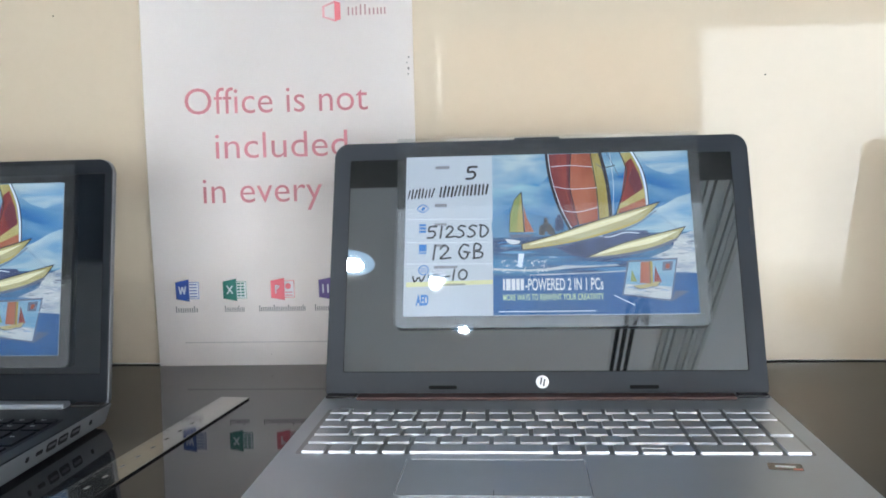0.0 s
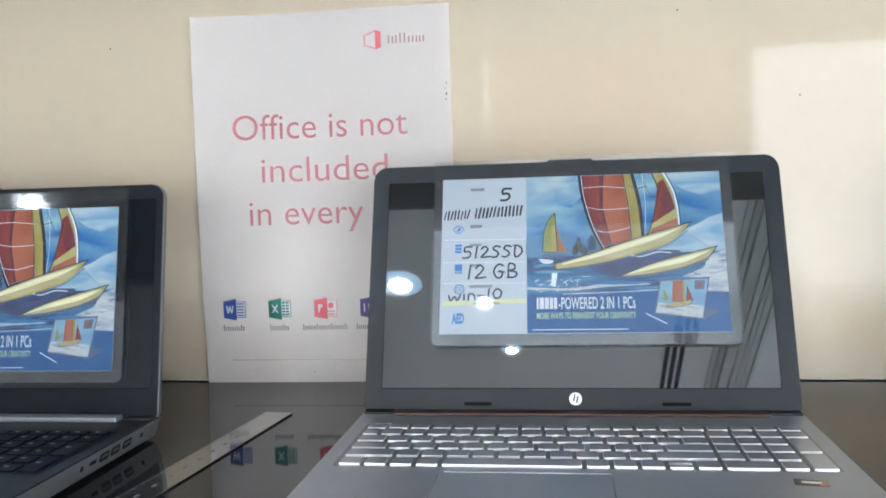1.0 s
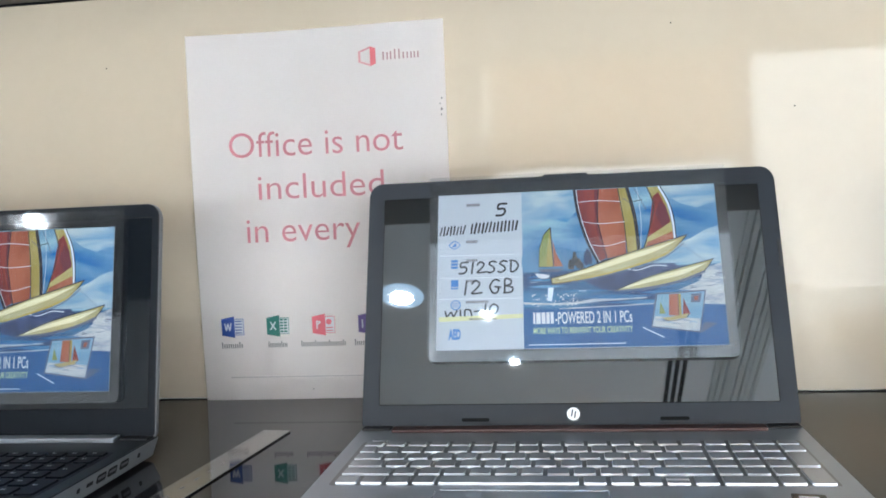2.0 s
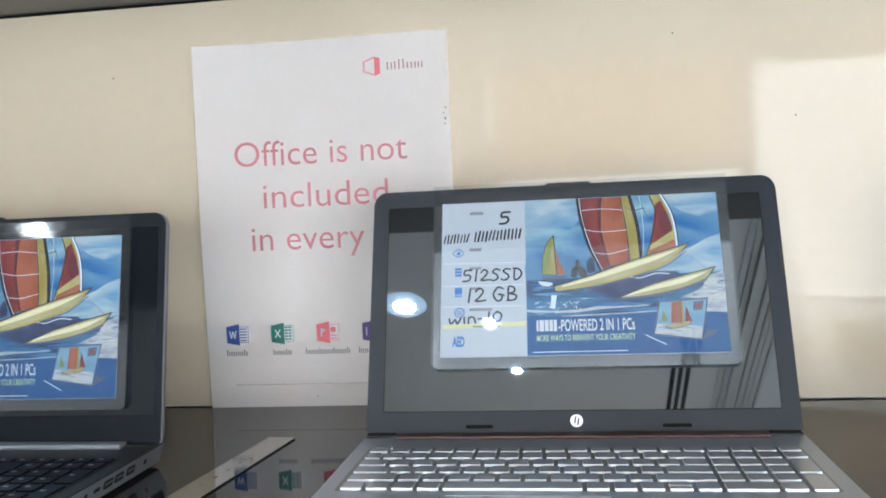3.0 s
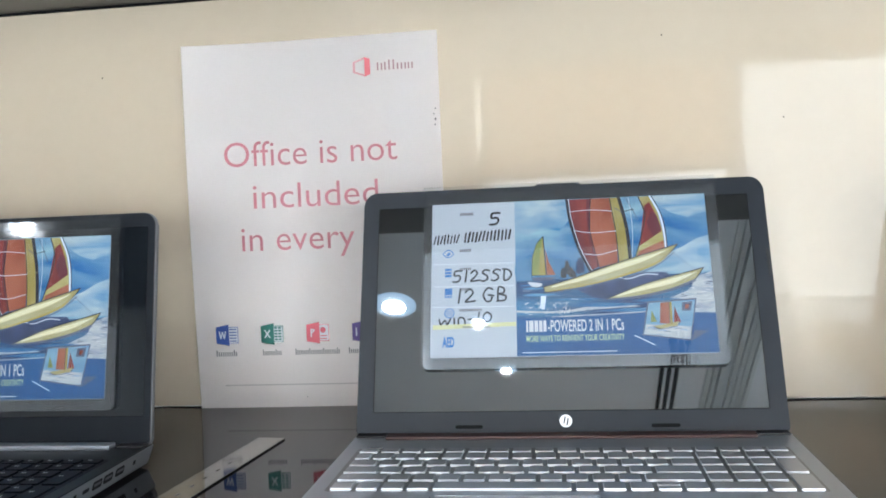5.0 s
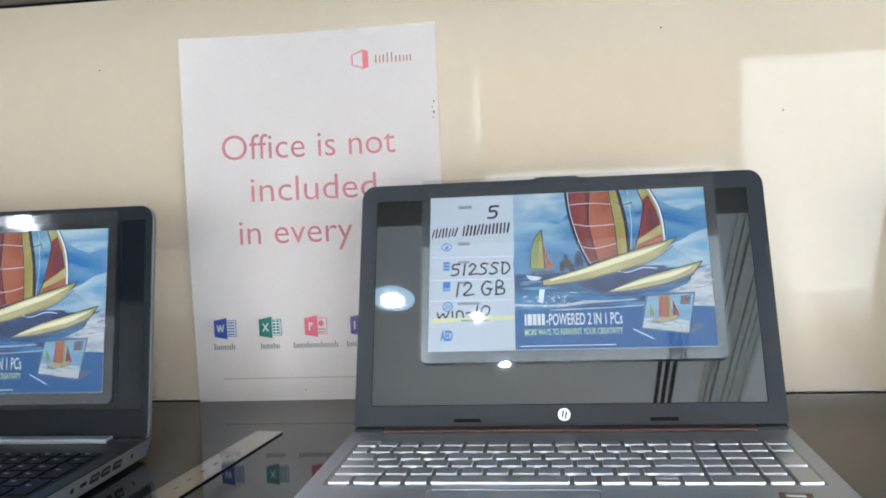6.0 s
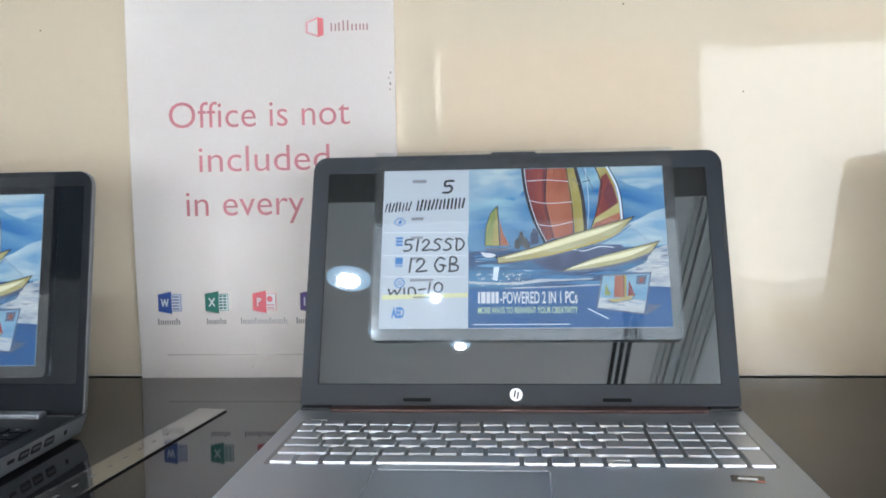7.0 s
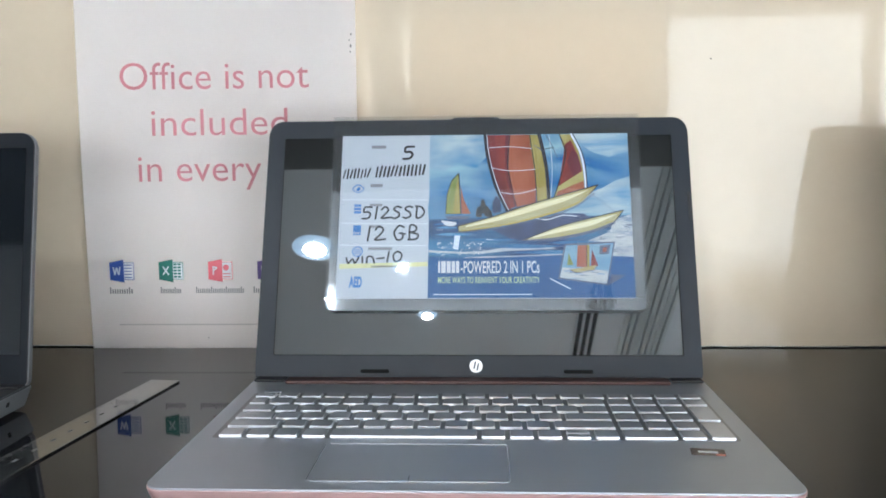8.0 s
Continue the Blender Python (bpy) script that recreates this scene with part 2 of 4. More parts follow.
for x, z0, z1 in ((-0.46, 0.60, 1.02), (-0.69, 0.45, 0.80)):
    strip = tagged(new("strip_light"), "slim vertical strip light on the shop-front wall", "lamp", "strip lights")
    strip.location = (x, BACK_Y, z0)
    bm = bmesh.new(); box(bm, -0.02, 0.02, 0.0, 0.02, 0, z1 - z0, 0.003)
    part("housing", bm, M_white, strip)
    bm = bmesh.new(); box(bm, -0.013, 0.013, 0.02, 0.028, 0.01, z1 - z0 - 0.01, 0.002)
    part("tube", bm, M_strip, strip, "glowing tube")

# shop door; frosting added to even out daylight, clear gap between its two films makes a bright streak
door = tagged(new("door_1"), "shop door in a slim grey frame, frosted panes added to dim the daylight", "door", kind="structure")
door.location = (DOOR[0], BACK_Y - 0.07, FLOOR_Z)
dw, dh = DOOR[1] - DOOR[0], DOOR[3] - DOOR[2]
bm = bmesh.new(); box(bm, 0.02, dw - 0.02, -0.004, 0.004, 0.594, dh - 0.02)
part("upper_pane", bm, M_hazy, door, "added hazy upper pane that dims the daylight", smooth=False)
bm = bmesh.new(); box(bm, 0.02, dw - 0.02, -0.004, 0.004, 0.02, 0.572)
part("lower_pane", bm, M_frost, door, "added frosted lower pane that spreads the daylight", smooth=False)
for x0, x1, z0, z1 in ((0, 0.02, 0, dh), (dw - 0.02, dw, 0, dh), (0.02, dw - 0.02, 0, 0.02), (0.02, dw - 0.02, dh - 0.02, dh), (0.02, 0.27, 0.572, 0.594), (dw - 0.29, dw - 0.02, 0.572, 0.594)):
    bm = bmesh.new(); box(bm, x0, x1, -0.015, 0.015, z0, z1)
    part("frame_bar", bm, M_white, door, smooth=False)

cab = tagged(new("tall_cabinet"), "plain pale cabinet against the shop-front wall", "cabinet")
cab.location = (-3.75, BACK_Y + 0.25, FLOOR_Z)
bm = bmesh.new(); box(bm, -0.42, 0.42, -0.25, 0.25, 0, 1.77, 0.006)
part("body", bm, M_white, cab)

# back panel, counter and upper shelf of the display niche
bm = bmesh.new(); box(bm, -2.4, 2.4, WALL_Y, WALL_Y + 0.006, 0.0018, SHELF_Z)
structure("back_panel", bm, M_panel, "glossy cream glass panel behind the counter")
bm = bmesh.new(); box(bm, -2.4, 2.4, -0.335, WALL_Y + 0.006, -0.03, 0.0, 0.002)
tagged(part("counter", bm, M_counter, None, "black polished stone display counter with mirror gloss"), category="counter", kind="structure")
bm = bmesh.new(); box(bm, -2.38, 2.38, -0.30, WALL_Y + 0.006, FLOOR_Z, -0.03)
tagged(part("counter_base", bm, M_shelf, None, "dark grey laminate base under the counter"), category="counter base", kind="structure")
bm = bmesh.new(); box(bm, -2.4, 2.4, SHELF_FRONT, WALL_Y + 0.006, SHELF_Z, SHELF_Z + 0.035, 0.002)
tagged(part("upper_shelf", bm, M_shelf, None, "dark grey shelf above the laptop display"), category="shelf", kind="structure")
bm = bmesh.new(); box(bm, -2.4, 2.4, WALL_Y - 0.004, WALL_Y - 0.0003, SHELF_Z - 0.0025, SHELF_Z - 0.0002)
structure("trim", bm, M_dark, "thin dark joint under the shelf")

bm = bmesh.new(); box(bm, XL, -1.12, BACK_Y, -0.5, 1.16, CEIL_Z)
structure("ceiling_bulkhead", bm, M_dark, "dark lowered ceiling box over the shop corner")

# ceiling fittings
for x, y, size in DOWNLIGHTS:
    lamp = tagged(new("downlight"), "round recessed ceiling downlight, lit cool white", "lamp", "ceiling downlights")
    hang = 1.16 if x < -1.12 else CEIL_Z
    lamp.location = (x, y, hang)
    bm = bmesh.new()
    rim_o, rim_i = 0.093 * size, 0.045 * size
    for k in range(32):
        a0, a1 = 2 * math.pi * k / 32, 2 * math.pi * (k + 1) / 32
        q = [bm.verts.new((r * math.cos(a), r * math.sin(a), z)) for r, a, z in ((rim_o, a0, 0), (rim_o, a1, 0), (rim_i, a1, -0.008), (rim_i, a0, -0.008))]
        bm.faces.new(q)
    bmesh.ops.remove_doubles(bm, verts=bm.verts, dist=1e-5)
    # the rim emits a bluish glow in place of lamplight caught by the reflector
    part("rim", bm, M_ring, lamp, "reflector ring with caught lamplight put in as its own glow")
    bm = bmesh.new(); disc(bm, 0.043 * size, -0.006, -0.002)
    part("diffuser", bm, M_lamp, lamp, "glowing diffuser")
    la = bpy.data.lights.new("downlight_light", "AREA")
    la.shape, la.size, la.energy, la.color = "DISK", 0.09 * size, LAMP_WATT * size * size, (0.90, 0.96, 1.0)
    lo = new("downlight_light", la)
    lo.location = (x, y, hang - 0.011)

vent = tagged(new("ceiling_vent"), "long ceiling slot vent with dark slots", "vent")
vent.location = (0.465, -3.0, CEIL_Z)
bm = bmesh.new(); box(bm, -0.055, 0.055, -0.98, 0.9, -0.006, 0.0)
part("frame", bm, M_ceiling, vent)
for dx in (-0.035, -0.002, 0.031):
    bm = bmesh.new(); box(bm, dx - 0.010, dx + 0.010, -0.96, 0.88, -0.009, -0.0055)
    part("slot", bm, M_dark, vent, "dark slot")

cornice = tagged(new("ceiling_moulding"), "stepped grey ceiling moulding in long parallel ribs", "moulding", kind="structure")
for k in range(8):
    x = 0.628 + 0.027 * k
    bm = bmesh.new(); box(bm, x, x + (0.018 if k % 2 else 0.024), BACK_Y, -0.8, CEIL_Z - 0.012 - 0.008 * (k % 3), CEIL_Z, 0.002)
    part("rib", bm, M_greytrim, cornice)


# ---- laptops ----
PITCH, GAP = 0.0188, 0.0032
LID_TILT, LID_H, LID_T = 20.2, 0.2335, 0.0065
BASE_W, BASE_FRONT, BASE_BACK, BASE_TOP, BASE_BOT = 0.376, -0.247, 0.012, 0.0205, 0.0035
ROW_FRONT = [-0.0605, -0.0790, -0.0978, -0.1166, -0.1354, -0.1555]
key_meshes = {}


def key_rows():
    """Every key as (centre x, front y, width, depth)."""
    keys = []
    left, np_left = -0.1725, -0.1725 + 14.4 * PITCH
    for i in range(19):
        keys.append((left + 0.0182 * (i + 0.5) - 0.0003, ROW_FRONT[0], 0.0182 - GAP, 0.0115))
    rows = {1: [0.8] + [1] * 12 + [1.6], 2: [1.28] + [1] * 12 + [1.12], 3: [1.55] + [1] * 11 + [1.85], 4: [2.05] + [1] * 10 + [2.35], 5: [1, 1, 1, 1, 5.4, 1, 1, 1, 0, 1]}
    for r, widths in rows.items():
        x = left
        for w in widths:
            if w == 0:
                for dy, d in ((0.0, 0.0068), (0.0084, 0.0068)):
                    keys.append((x + PITCH / 2, ROW_FRONT[r] + dy, PITCH - GAP, d))
                x += PITCH
                continue
            keys.append((x + w * PITCH / 2, ROW_FRONT[r], w * PITCH - GAP, 0.0158))
            x += w * PITCH
        pad = [2, 1] if r == 5 else [1, 1, 1]
        x = np_left
        for w in pad:
            keys.append((x + w * PITCH / 2, ROW_FRONT[r], w * PITCH - GAP, 0.0158))
            x += w * PITCH
        if r == 1:
            keys.append((x + PITCH / 2, ROW_FRONT[r], PITCH - GAP, 0.0158))
        if r in (3, 5):
            keys.append((x + PITCH / 2, ROW_FRONT[r], PITCH - GAP, 0.0158 + PITCH))
    return keys


def key_mesh(w, d, material, legends=None):
    tag = (round(w, 4), round(d, 4), material.name)
    if tag not in key_meshes:
        bm = bmesh.new()
        h, s = 0.0018, 0.00036
        lo = [bm.verts.new((x, y, 0)) for x, y in ((-w / 2, 0), (w / 2, 0), (w / 2, d), (-w / 2, d))]
        up = [bm.verts.new((x, y, h)) for x, y in ((-w / 2 + 0.0004, s), (w / 2 - 0.0004, s), (w / 2 - 0.0004, d - 0.0004), (-w / 2 + 0.0004, d - 0.0004))]
        bm.faces.new(up)
        for i in range(4):
            bm.faces.new((lo[i], lo[(i + 1) % 4], up[(i + 1) % 4], up[i]))
        bmesh.ops.bevel(bm, geom=[e for e in bm.edges if abs(e.verts[0].co.z - e.verts[1].co.z) > 0.001], offset=0.0009, segments=2, affect="EDGES")
        me = mesh_of("key", bm, material, smooth=False)
        if legends:
            me.materials.append(legends)
            bm = bmesh.new()
            bm.from_mesh(me)
            y0 = d * 0.55
            for x0, x1 in ((-w / 2 + 0.003, -w / 2 + 0.0048), (-w / 2 + 0.0056, -w / 2 + 0.0066)):
                f = bm.faces.new([bm.verts.new(p) for p in ((x0, y0, h + 0.00005), (x1, y0, h + 0.00005), (x1, y0 + 0.0022, h + 0.00005), (x0, y0 + 0.0022, h + 0.00005))])
                f.material_index = 1
            bm.to_mesh(me)
            bm.free()
        key_meshes[tag] = me
    return key_meshes[tag]


def laptop(label, place, tilt, deck_m, key_m, side_m, lid_m, bar_m, lid_h=LID_H, logo=True, bar_h=0.003, legends=None, tray_m=None, screen=(0.1735, 0.0195, 0.0165)):
    top = tagged(new("laptop"), label, "laptop", "laptops on the counter")
    top.location = place
    tray_m = tray_m or M_tray
    # base: a wedge with rounded front corners, coloured side band and a flat deck
    cy, d = (BASE_FRONT + BASE_BACK) / 2, BASE_BACK - BASE_FRONT
    bm = bmesh.new()
    prism(bm, rounded(BASE_W, d, 0.012, 6, 0, cy, (1, 0.5, 0.5, 1)), BASE_BOT, BASE_TOP - 0.0012, 0.0012, 2, inset_bottom=0.006)
    base = part("base", bm, side_m, top)
    bm = bmesh.new()
    prism(bm, rounded(BASE_W - 0.0016, d - 0.0016, 0.0115, 6, 0, cy, (1, 0.5, 0.5, 1)), BASE_TOP - 0.0014, BASE_TOP, 0.0004, 1)
    part("deck", bm, deck_m, base)
    bm = bmesh.new()
    prism(bm, rounded(0.118, 0.0655, 0.004, 4, -0.0365, -0.2005), BASE_TOP, BASE_TOP + 0.0003, 0.0001, 1)
    pad = part("touchpad", bm, deck_m, base, "touchpad with a thin bright rim")
    bm = bmesh.new()
    prism(bm, rounded(0.3500, 0.1115, 0.003, 3, -0.0002, -0.1012), BASE_TOP, BASE_TOP + 0.0002)
    part("keyboard_tray", bm, tray_m, base, "dark tray between the keys")
    for x in (-0.16, 0.16):
        for y in (-0.21, -0.01):
            bm = bmesh.new(); disc(bm, 0.007, 0.0, BASE_BOT + 0.001, 16, x, y)
            part("rubber_foot", bm, M_rubber, base)
    for x, y, w, dd in key_rows():
        k = new("key", key_mesh(w, dd, key_m, legends))
        k.parent = base
        k.location = (x, y, BASE_TOP)
    # hinge bar between two dark hinge notches
    bm = bmesh.new(); box(bm, -0.158, 0.158, -0.0175, -0.004, BASE_TOP, BASE_TOP + bar_h, 0.0012, 2)
    part("hinge_bar", bm, bar_m, top, "narrow hinge bar")
    for s in (-1, 1):
        bm = bmesh.new(); box(bm, *sorted((s * 0.160, s * 0.186)), -0.010, 0.006, BASE_TOP, BASE_TOP + 0.002, 0.0008)
        part("hinge_notch", bm, M_rubber, top)
    # lid
    turn = pose(0, 0, BASE_TOP + 0.0005, -tilt, 0, 0)
    bm = bmesh.new()
    prism(bm, rounded(BASE_W + 0.001, lid_h + 0.001, 0.0125, 8, 0, lid_h / 2, (0.35, 1, 1, 0.35)), -LID_T, -0.0012, 0.0011, 2, plane="xz")
    lid = part("lid", bm, lid_m, top, m=turn)
    # bezel ring round the screen opening
    sx, s0, s1 = screen[0], screen[1], lid_h - screen[2]
    bm = bmesh.new()
    outer = rounded(BASE_W - 0.001, lid_h, 0.012, 8, 0, lid_h / 2, (0.35, 1, 1, 0.35))
    inner = rounded(2 * sx, s1 - s0, 0.0015, 8, 0, (s0 + s1) / 2)
    ring = []
    for pts, z in ((outer, -0.0012), (outer, 0.0), (inner, 0.0), (inner, -0.0010)):
        ring.append([bm.verts.new((p[0], -z, p[1])) for p in pts])
    n = len(outer)
    for a, b in zip(ring, ring[1:]):
        for i in range(n):
            bm.faces.new((a[i], a[(i + 1) % n], b[(i + 1) % n], b[i]))
    part("bezel", bm, M_bezel if logo else M_black, lid, "charcoal plastic bezel")
    bm = bmesh.new(); box(bm, -sx, sx, 0.0006, 0.0011, s0, s1)
    part("screen", bm, M_screen if logo else M_screen_dim, lid, "dark switched-off glossy screen", smooth=False)
    bm = bmesh.new()
    for x0, x1, z0, z1 in ((-sx, sx, s0, s0 + 0.0007), (-sx, sx, s1 - 0.0005, s1), (-sx, -sx + 0.0006, s0 + 0.0007, s1 - 0.0005), (sx - 0.0006, sx, s0 + 0.0007, s1 - 0.0005)):
        box(bm, x0, x1, 0.0003, 0.00055, z0, z1)
    part("screen_gasket", bm, M_dark, lid, "thin black seam round the screen", smooth=False)
    bm = bmesh.new(); prism(bm, rounded(0.042, 0.004, 0.0018, 4, 0, lid_h + 0.0005), -LID_T + 0.001, -0.0004, 0.0004, 1, plane="xz")
    part("camera_bump", bm, M_bezel, lid)
    bm = bmesh.new(); disc(bm, 0.0038, 0.0, 0.0002, 20, 0, lid_h - 0.0085, plane="xz")
    part("webcam", bm, M_rubber, lid, "small round webcam lens")
    for s in (-1, 1) if logo else ():
        bm = bmesh.new(); prism(bm, rounded(0.0245, 0.0032, 0.0014, 4, s * 0.0855, 0.0062), 0.0, 0.0008, plane="xz")
        part("bumper", bm, M_dark, lid, "black rubber bumper")
    if logo:
        bm = bmesh.new(); disc(bm, 0.0055, 0.0, 0.0002, 32, 0, 0.0108, plane="xz")
        badge = part("badge", bm, M_logo, lid, "round pale badge")
        for x, z, h in ((-0.0014, 0.0116, 0.0062), (0.0012, 0.0102, 0.0062)):
            bm = bmesh.new(); prism(bm, [(x - 0.0004 + 0.0006 * k + dx, z + s * h / 2) for s, k, dx in ((-1, -1, 0), (-1, -1, 0.0014), (1, 1, 0.0014), (1, 1, 0))], 0.0002, 0.0003, plane="xz")
            part("badge_mark", bm, M_bezel, lid)
    return top, base, lid


silver, silver_base, silver_lid = laptop("silver laptop with rose edges and silver keys, open on the counter", (0, 0, 0), LID_TILT, M_silver, M_keycap, M_copper, M_bezel, M_bar)
black, black_base, black_lid = laptop("black laptop with silver sides and black keys, open on the counter", (-0.560, -0.028, 0), 10.0, M_deckblack, M_black, M_sidegrey, M_rimgrey, M_silver, lid_h=0.2125, logo=False, bar_h=0.0045, legends=M_legend, tray_m=M_black, screen=(0.1812, 0.0250, 0.0125))
gold, gold_base, gold_lid = laptop("pale gold laptop standing open farther along the counter", (0.585, 0.0, 0), LID_TILT, M_gold, M_keycap, M_gold, M_gold, M_gold)

# connector row in the silver side of the black laptop
for y, w, h in ((-0.026, 0.004, 0.004), (-0.051, 0.0140, 0.0072), (-0.070, 0.0140, 0.0072), (-0.087, 0.0140, 0.0072), (-0.104, 0.009, 0.0032), (-0.120, 0.004, 0.004)):
    bm = bmesh.new()
    prism(bm, rounded(w, h, min(w, h) * 0.25, 3), 0, 0.0006)
    # lies in the leaning side wall
    part("port", bm, M_rubber, black_base, "dark connector opening", m=Matrix.Translation((BASE_W / 2 - 0.0024, y, 0.0125)) @ Matrix.Rotation(radians(90), 4, "Z") @ Matrix.Rotation(radians(90 + 15), 4, "X"))
    if w > 0.01:
        bm = bmesh.new()
        prism(bm, rounded(w * 0.75, h * 0.3, 0.0005, 2), 0.0006, 0.0009)
        part("port_tongue", bm, M_rimgrey, black_base, m=Matrix.Translation((BASE_W / 2 - 0.0024, y, 0.0130)) @ Matrix.Rotation(radians(90), 4, "Z") @ Matrix.Rotation(radians(90 + 15), 4, "X"))
bm = bmesh.new(); box(bm, BASE_W / 2 - 0.0034, BASE_W / 2 - 0.0006, -0.0008, 0.0030, 0.138, 0.163, 0.0005)
part("side_tab", bm, M_rubber, silver_lid, "small black tab on the lid edge")
sticker_m = pose(0.1475, -0.1785, BASE_TOP + 0.0001, 0, 0, -8)
bm = bmesh.new(); prism(bm, rounded(0.021, 0.013, 0.0015, 3), 0, 0.0002)
part("sticker", bm, mat("dark_sticker", (0.05, 0.03, 0.03), 0.2), silver_base, "small dark red badge sticker", m=sticker_m)
bm = bmesh.new(); box(bm, -0.006, 0.006, -0.0015, 0.0015, 0.0002, 0.0003)
part("sticker_mark", bm, M_white, silver_base, "pale bar", m=sticker_m)
bm = bmesh.new(); box(bm, 0.0045, 0.0098, -0.0055, -0.0030, 0.0002, 0.0003)
part("sticker_mark", bm, mat("red_sticker_ink", (0.6, 0.12, 0.08), 0.3), silver_base, "red bar", m=sticker_m)
# touchpad rim and the split below it
M_rim = mat("bright_cut_rim", (0.8, 0.8, 0.82), 0.2, metal=0.8)
px0, px1, py0, py1 = -0.0955, 0.0225, -0.2335, -0.1675
for x0, x1, y0, y1 in ((px0 + 0.003, px1 - 0.001, py0 - 0.0004, py0 + 0.0004), (px0 + 0.003, px1 - 0.001, py1 - 0.0004, py1 + 0.0004), (px0 - 0.0003, px0 + 0.0003, py0 + 0.002, py1 - 0.002), (px1 - 0.0003, px1 + 0.0003, py0 + 0.002, py1 - 0.002)):
    bm = bmesh.new(); box(bm, x0, x1, y0, y1, BASE_TOP, BASE_TOP + 0.0006, 0.0002, 1)
    part("touchpad_rim", bm, M_rim, silver_base)
bm = bmesh.new(); box(bm, -0.0362, -0.0358, py0 + 0.0005, py0 + 0.010, BASE_TOP + 0.0003, BASE_TOP + 0.00036)
part("touchpad_split", bm, M_rubber, silver_base)
bm = bmesh.new(); box(bm, -0.1675, -0.1540, -0.0472, -0.0455, BASE_TOP, BASE_TOP + 0.0016, 0.0003, 1)
part("power_key", bm, M_rim, silver_base, "thin power key")

# a few specks on the glossy panel
for x, z in ((0.128, 0.455), (0.118, 0.402), (0.015, 0.462), (0.212, 0.437), (-0.532, 0.396), (0.243, 0.306)):
    bm = bmesh.new(); disc(bm, 0.0009, 0.0, 0.0002, 8, x, z, plane="xz")
    ob = part("speck", bm, M_rubber, bpy.data.objects["back_panel"], m=Matrix.Translation((0, WALL_Y, 0)))

# ---- poster ----
poster = tagged(new("poster"), "white paper poster with pink lettering, propped against the cream panel", "poster")
PX0, PX1, PH = -0.4262, -0.1275, 0.4235
PW = PX1 - PX0


def sheet_y(u, v):
    return -0.0022 - 0.0035 * math.sin(math.pi * v) * (0.4 + 0.6 * (1 - u)) - 0.0015 * math.sin(2.2 * math.pi * u + 1.5 * v) - 0.006 * max(0.0, 1 - u / 0.3) ** 2 * (0.45 + 0.55 * v)


def on_sheet(me, lift):
    """Bends a flat mesh, standing in x and z, onto the curved sheet."""
    for v in me.vertices:
        v.co.y += sheet_y(v.co.x / PW + 0.5, v.co.z / PH) - lift


bm = bmesh.new()
NX, NZ = 24, 32
front = [[bm.verts.new(((u / NX - 0.5) * PW, sheet_y(u / NX, v / NZ), v / NZ * PH)) for u in range(NX + 1)] for v in range(NZ + 1)]
for v in range(NZ):
    for u in range(NX):
        bm.faces.new((front[v][u], front[v][u + 1], front[v + 1][u + 1], front[v + 1][u]))
bmesh.ops.solidify(bm, geom=bm.faces[:], thickness=-0.0006)
sheet = part("sheet", bm, M_paper, poster, "white paper sheet, gently bowed")
poster.location = ((PX0 + PX1) / 2, WALL_Y - 0.004, 0.0001)
PC = (PX0 + PX1) / 2 - 0.0017

M_pink = ink("pink_red_ink", (0.52, 0.185, 0.225))
M_pinklight = ink("light_pink_ink", (0.74, 0.40, 0.44))
M_greylight = ink("light_grey_ink", (0.20, 0.20, 0.22))
M_pinkgrey = ink("pink_grey_ink", (0.50, 0.30, 0.32))
M_logo_red = ink("red_ink", (0.66, 0.16, 0.19))
M_greyink = ink("grey_ink", (0.14, 0.14, 0.15))
M_pageink = ink("page_white_ink", (0.56, 0.58, 0.62))


def letters_on(parent, name, body, x0, x1, base, size, material, weight=0.0, bend=None, lift=0.0008, label=""):
    """Letters between x0 and x1, standing in the x-z plane of the parent."""
    cu = bpy.data.curves.new(name, "FONT")
    cu.body, cu.size, cu.extrude, cu.offset, cu.resolution_u = body, size, 0.00002, weight, 4
    tmp = new(name, cu)
    bpy.context.view_layer.update()
    me = bpy.data.meshes.new_from_object(tmp.evaluated_get(bpy.context.evaluated_depsgraph_get()))
    bpy.data.objects.remove(tmp)
    bpy.data.curves.remove(cu)
    me.materials.clear()
    me.materials.append(material)
    lo, hi = min(v.co.x for v in me.vertices), max(v.co.x for v in me.vertices)
    for v in me.vertices:
        x, y, z = v.co
        v.co = (x0 + (x - lo) / (hi - lo) * (x1 - x0), -z - (0 if bend else lift), base + y)
    if bend:
        bend(me, lift)
    ob = new(name, me)
    ob.parent = parent
    return tagged(ob, label)


def flat(parent, name, pts, material, lift, bend=None, label="", thick=0.00003):
    """A flat printed shape over an outline in x and z."""
    bm = bmesh.new()
    prism(bm, pts, lift - thick, lift, plane="xz")
    me = mesh_of(name, bm, material, smooth=False)
    if bend:
        for v in me.vertices:
            v.co.y += lift
        bend(me, lift)
    ob = new(name, me)
    ob.parent = parent
    return tagged(ob, label)


def bar(x0, x1, z0, z1):
    return [(x0, z0), (x1, z0), (x1, z1), (x0, z1)]


SIZE = 0.0415
for body, x0, x1, z in (("Office is not", -0.383, -0.180, 0.2815), ("included", -0.351, -0.204, 0.2325), ("in every", -0.367, -0.234, 0.1835)):
    letters_on(sheet, "lettering", body, x0 - PC, x1 - PC, z, SIZE, M_pink, -0.0002, on_sheet, 0.0007, "pink printed words")
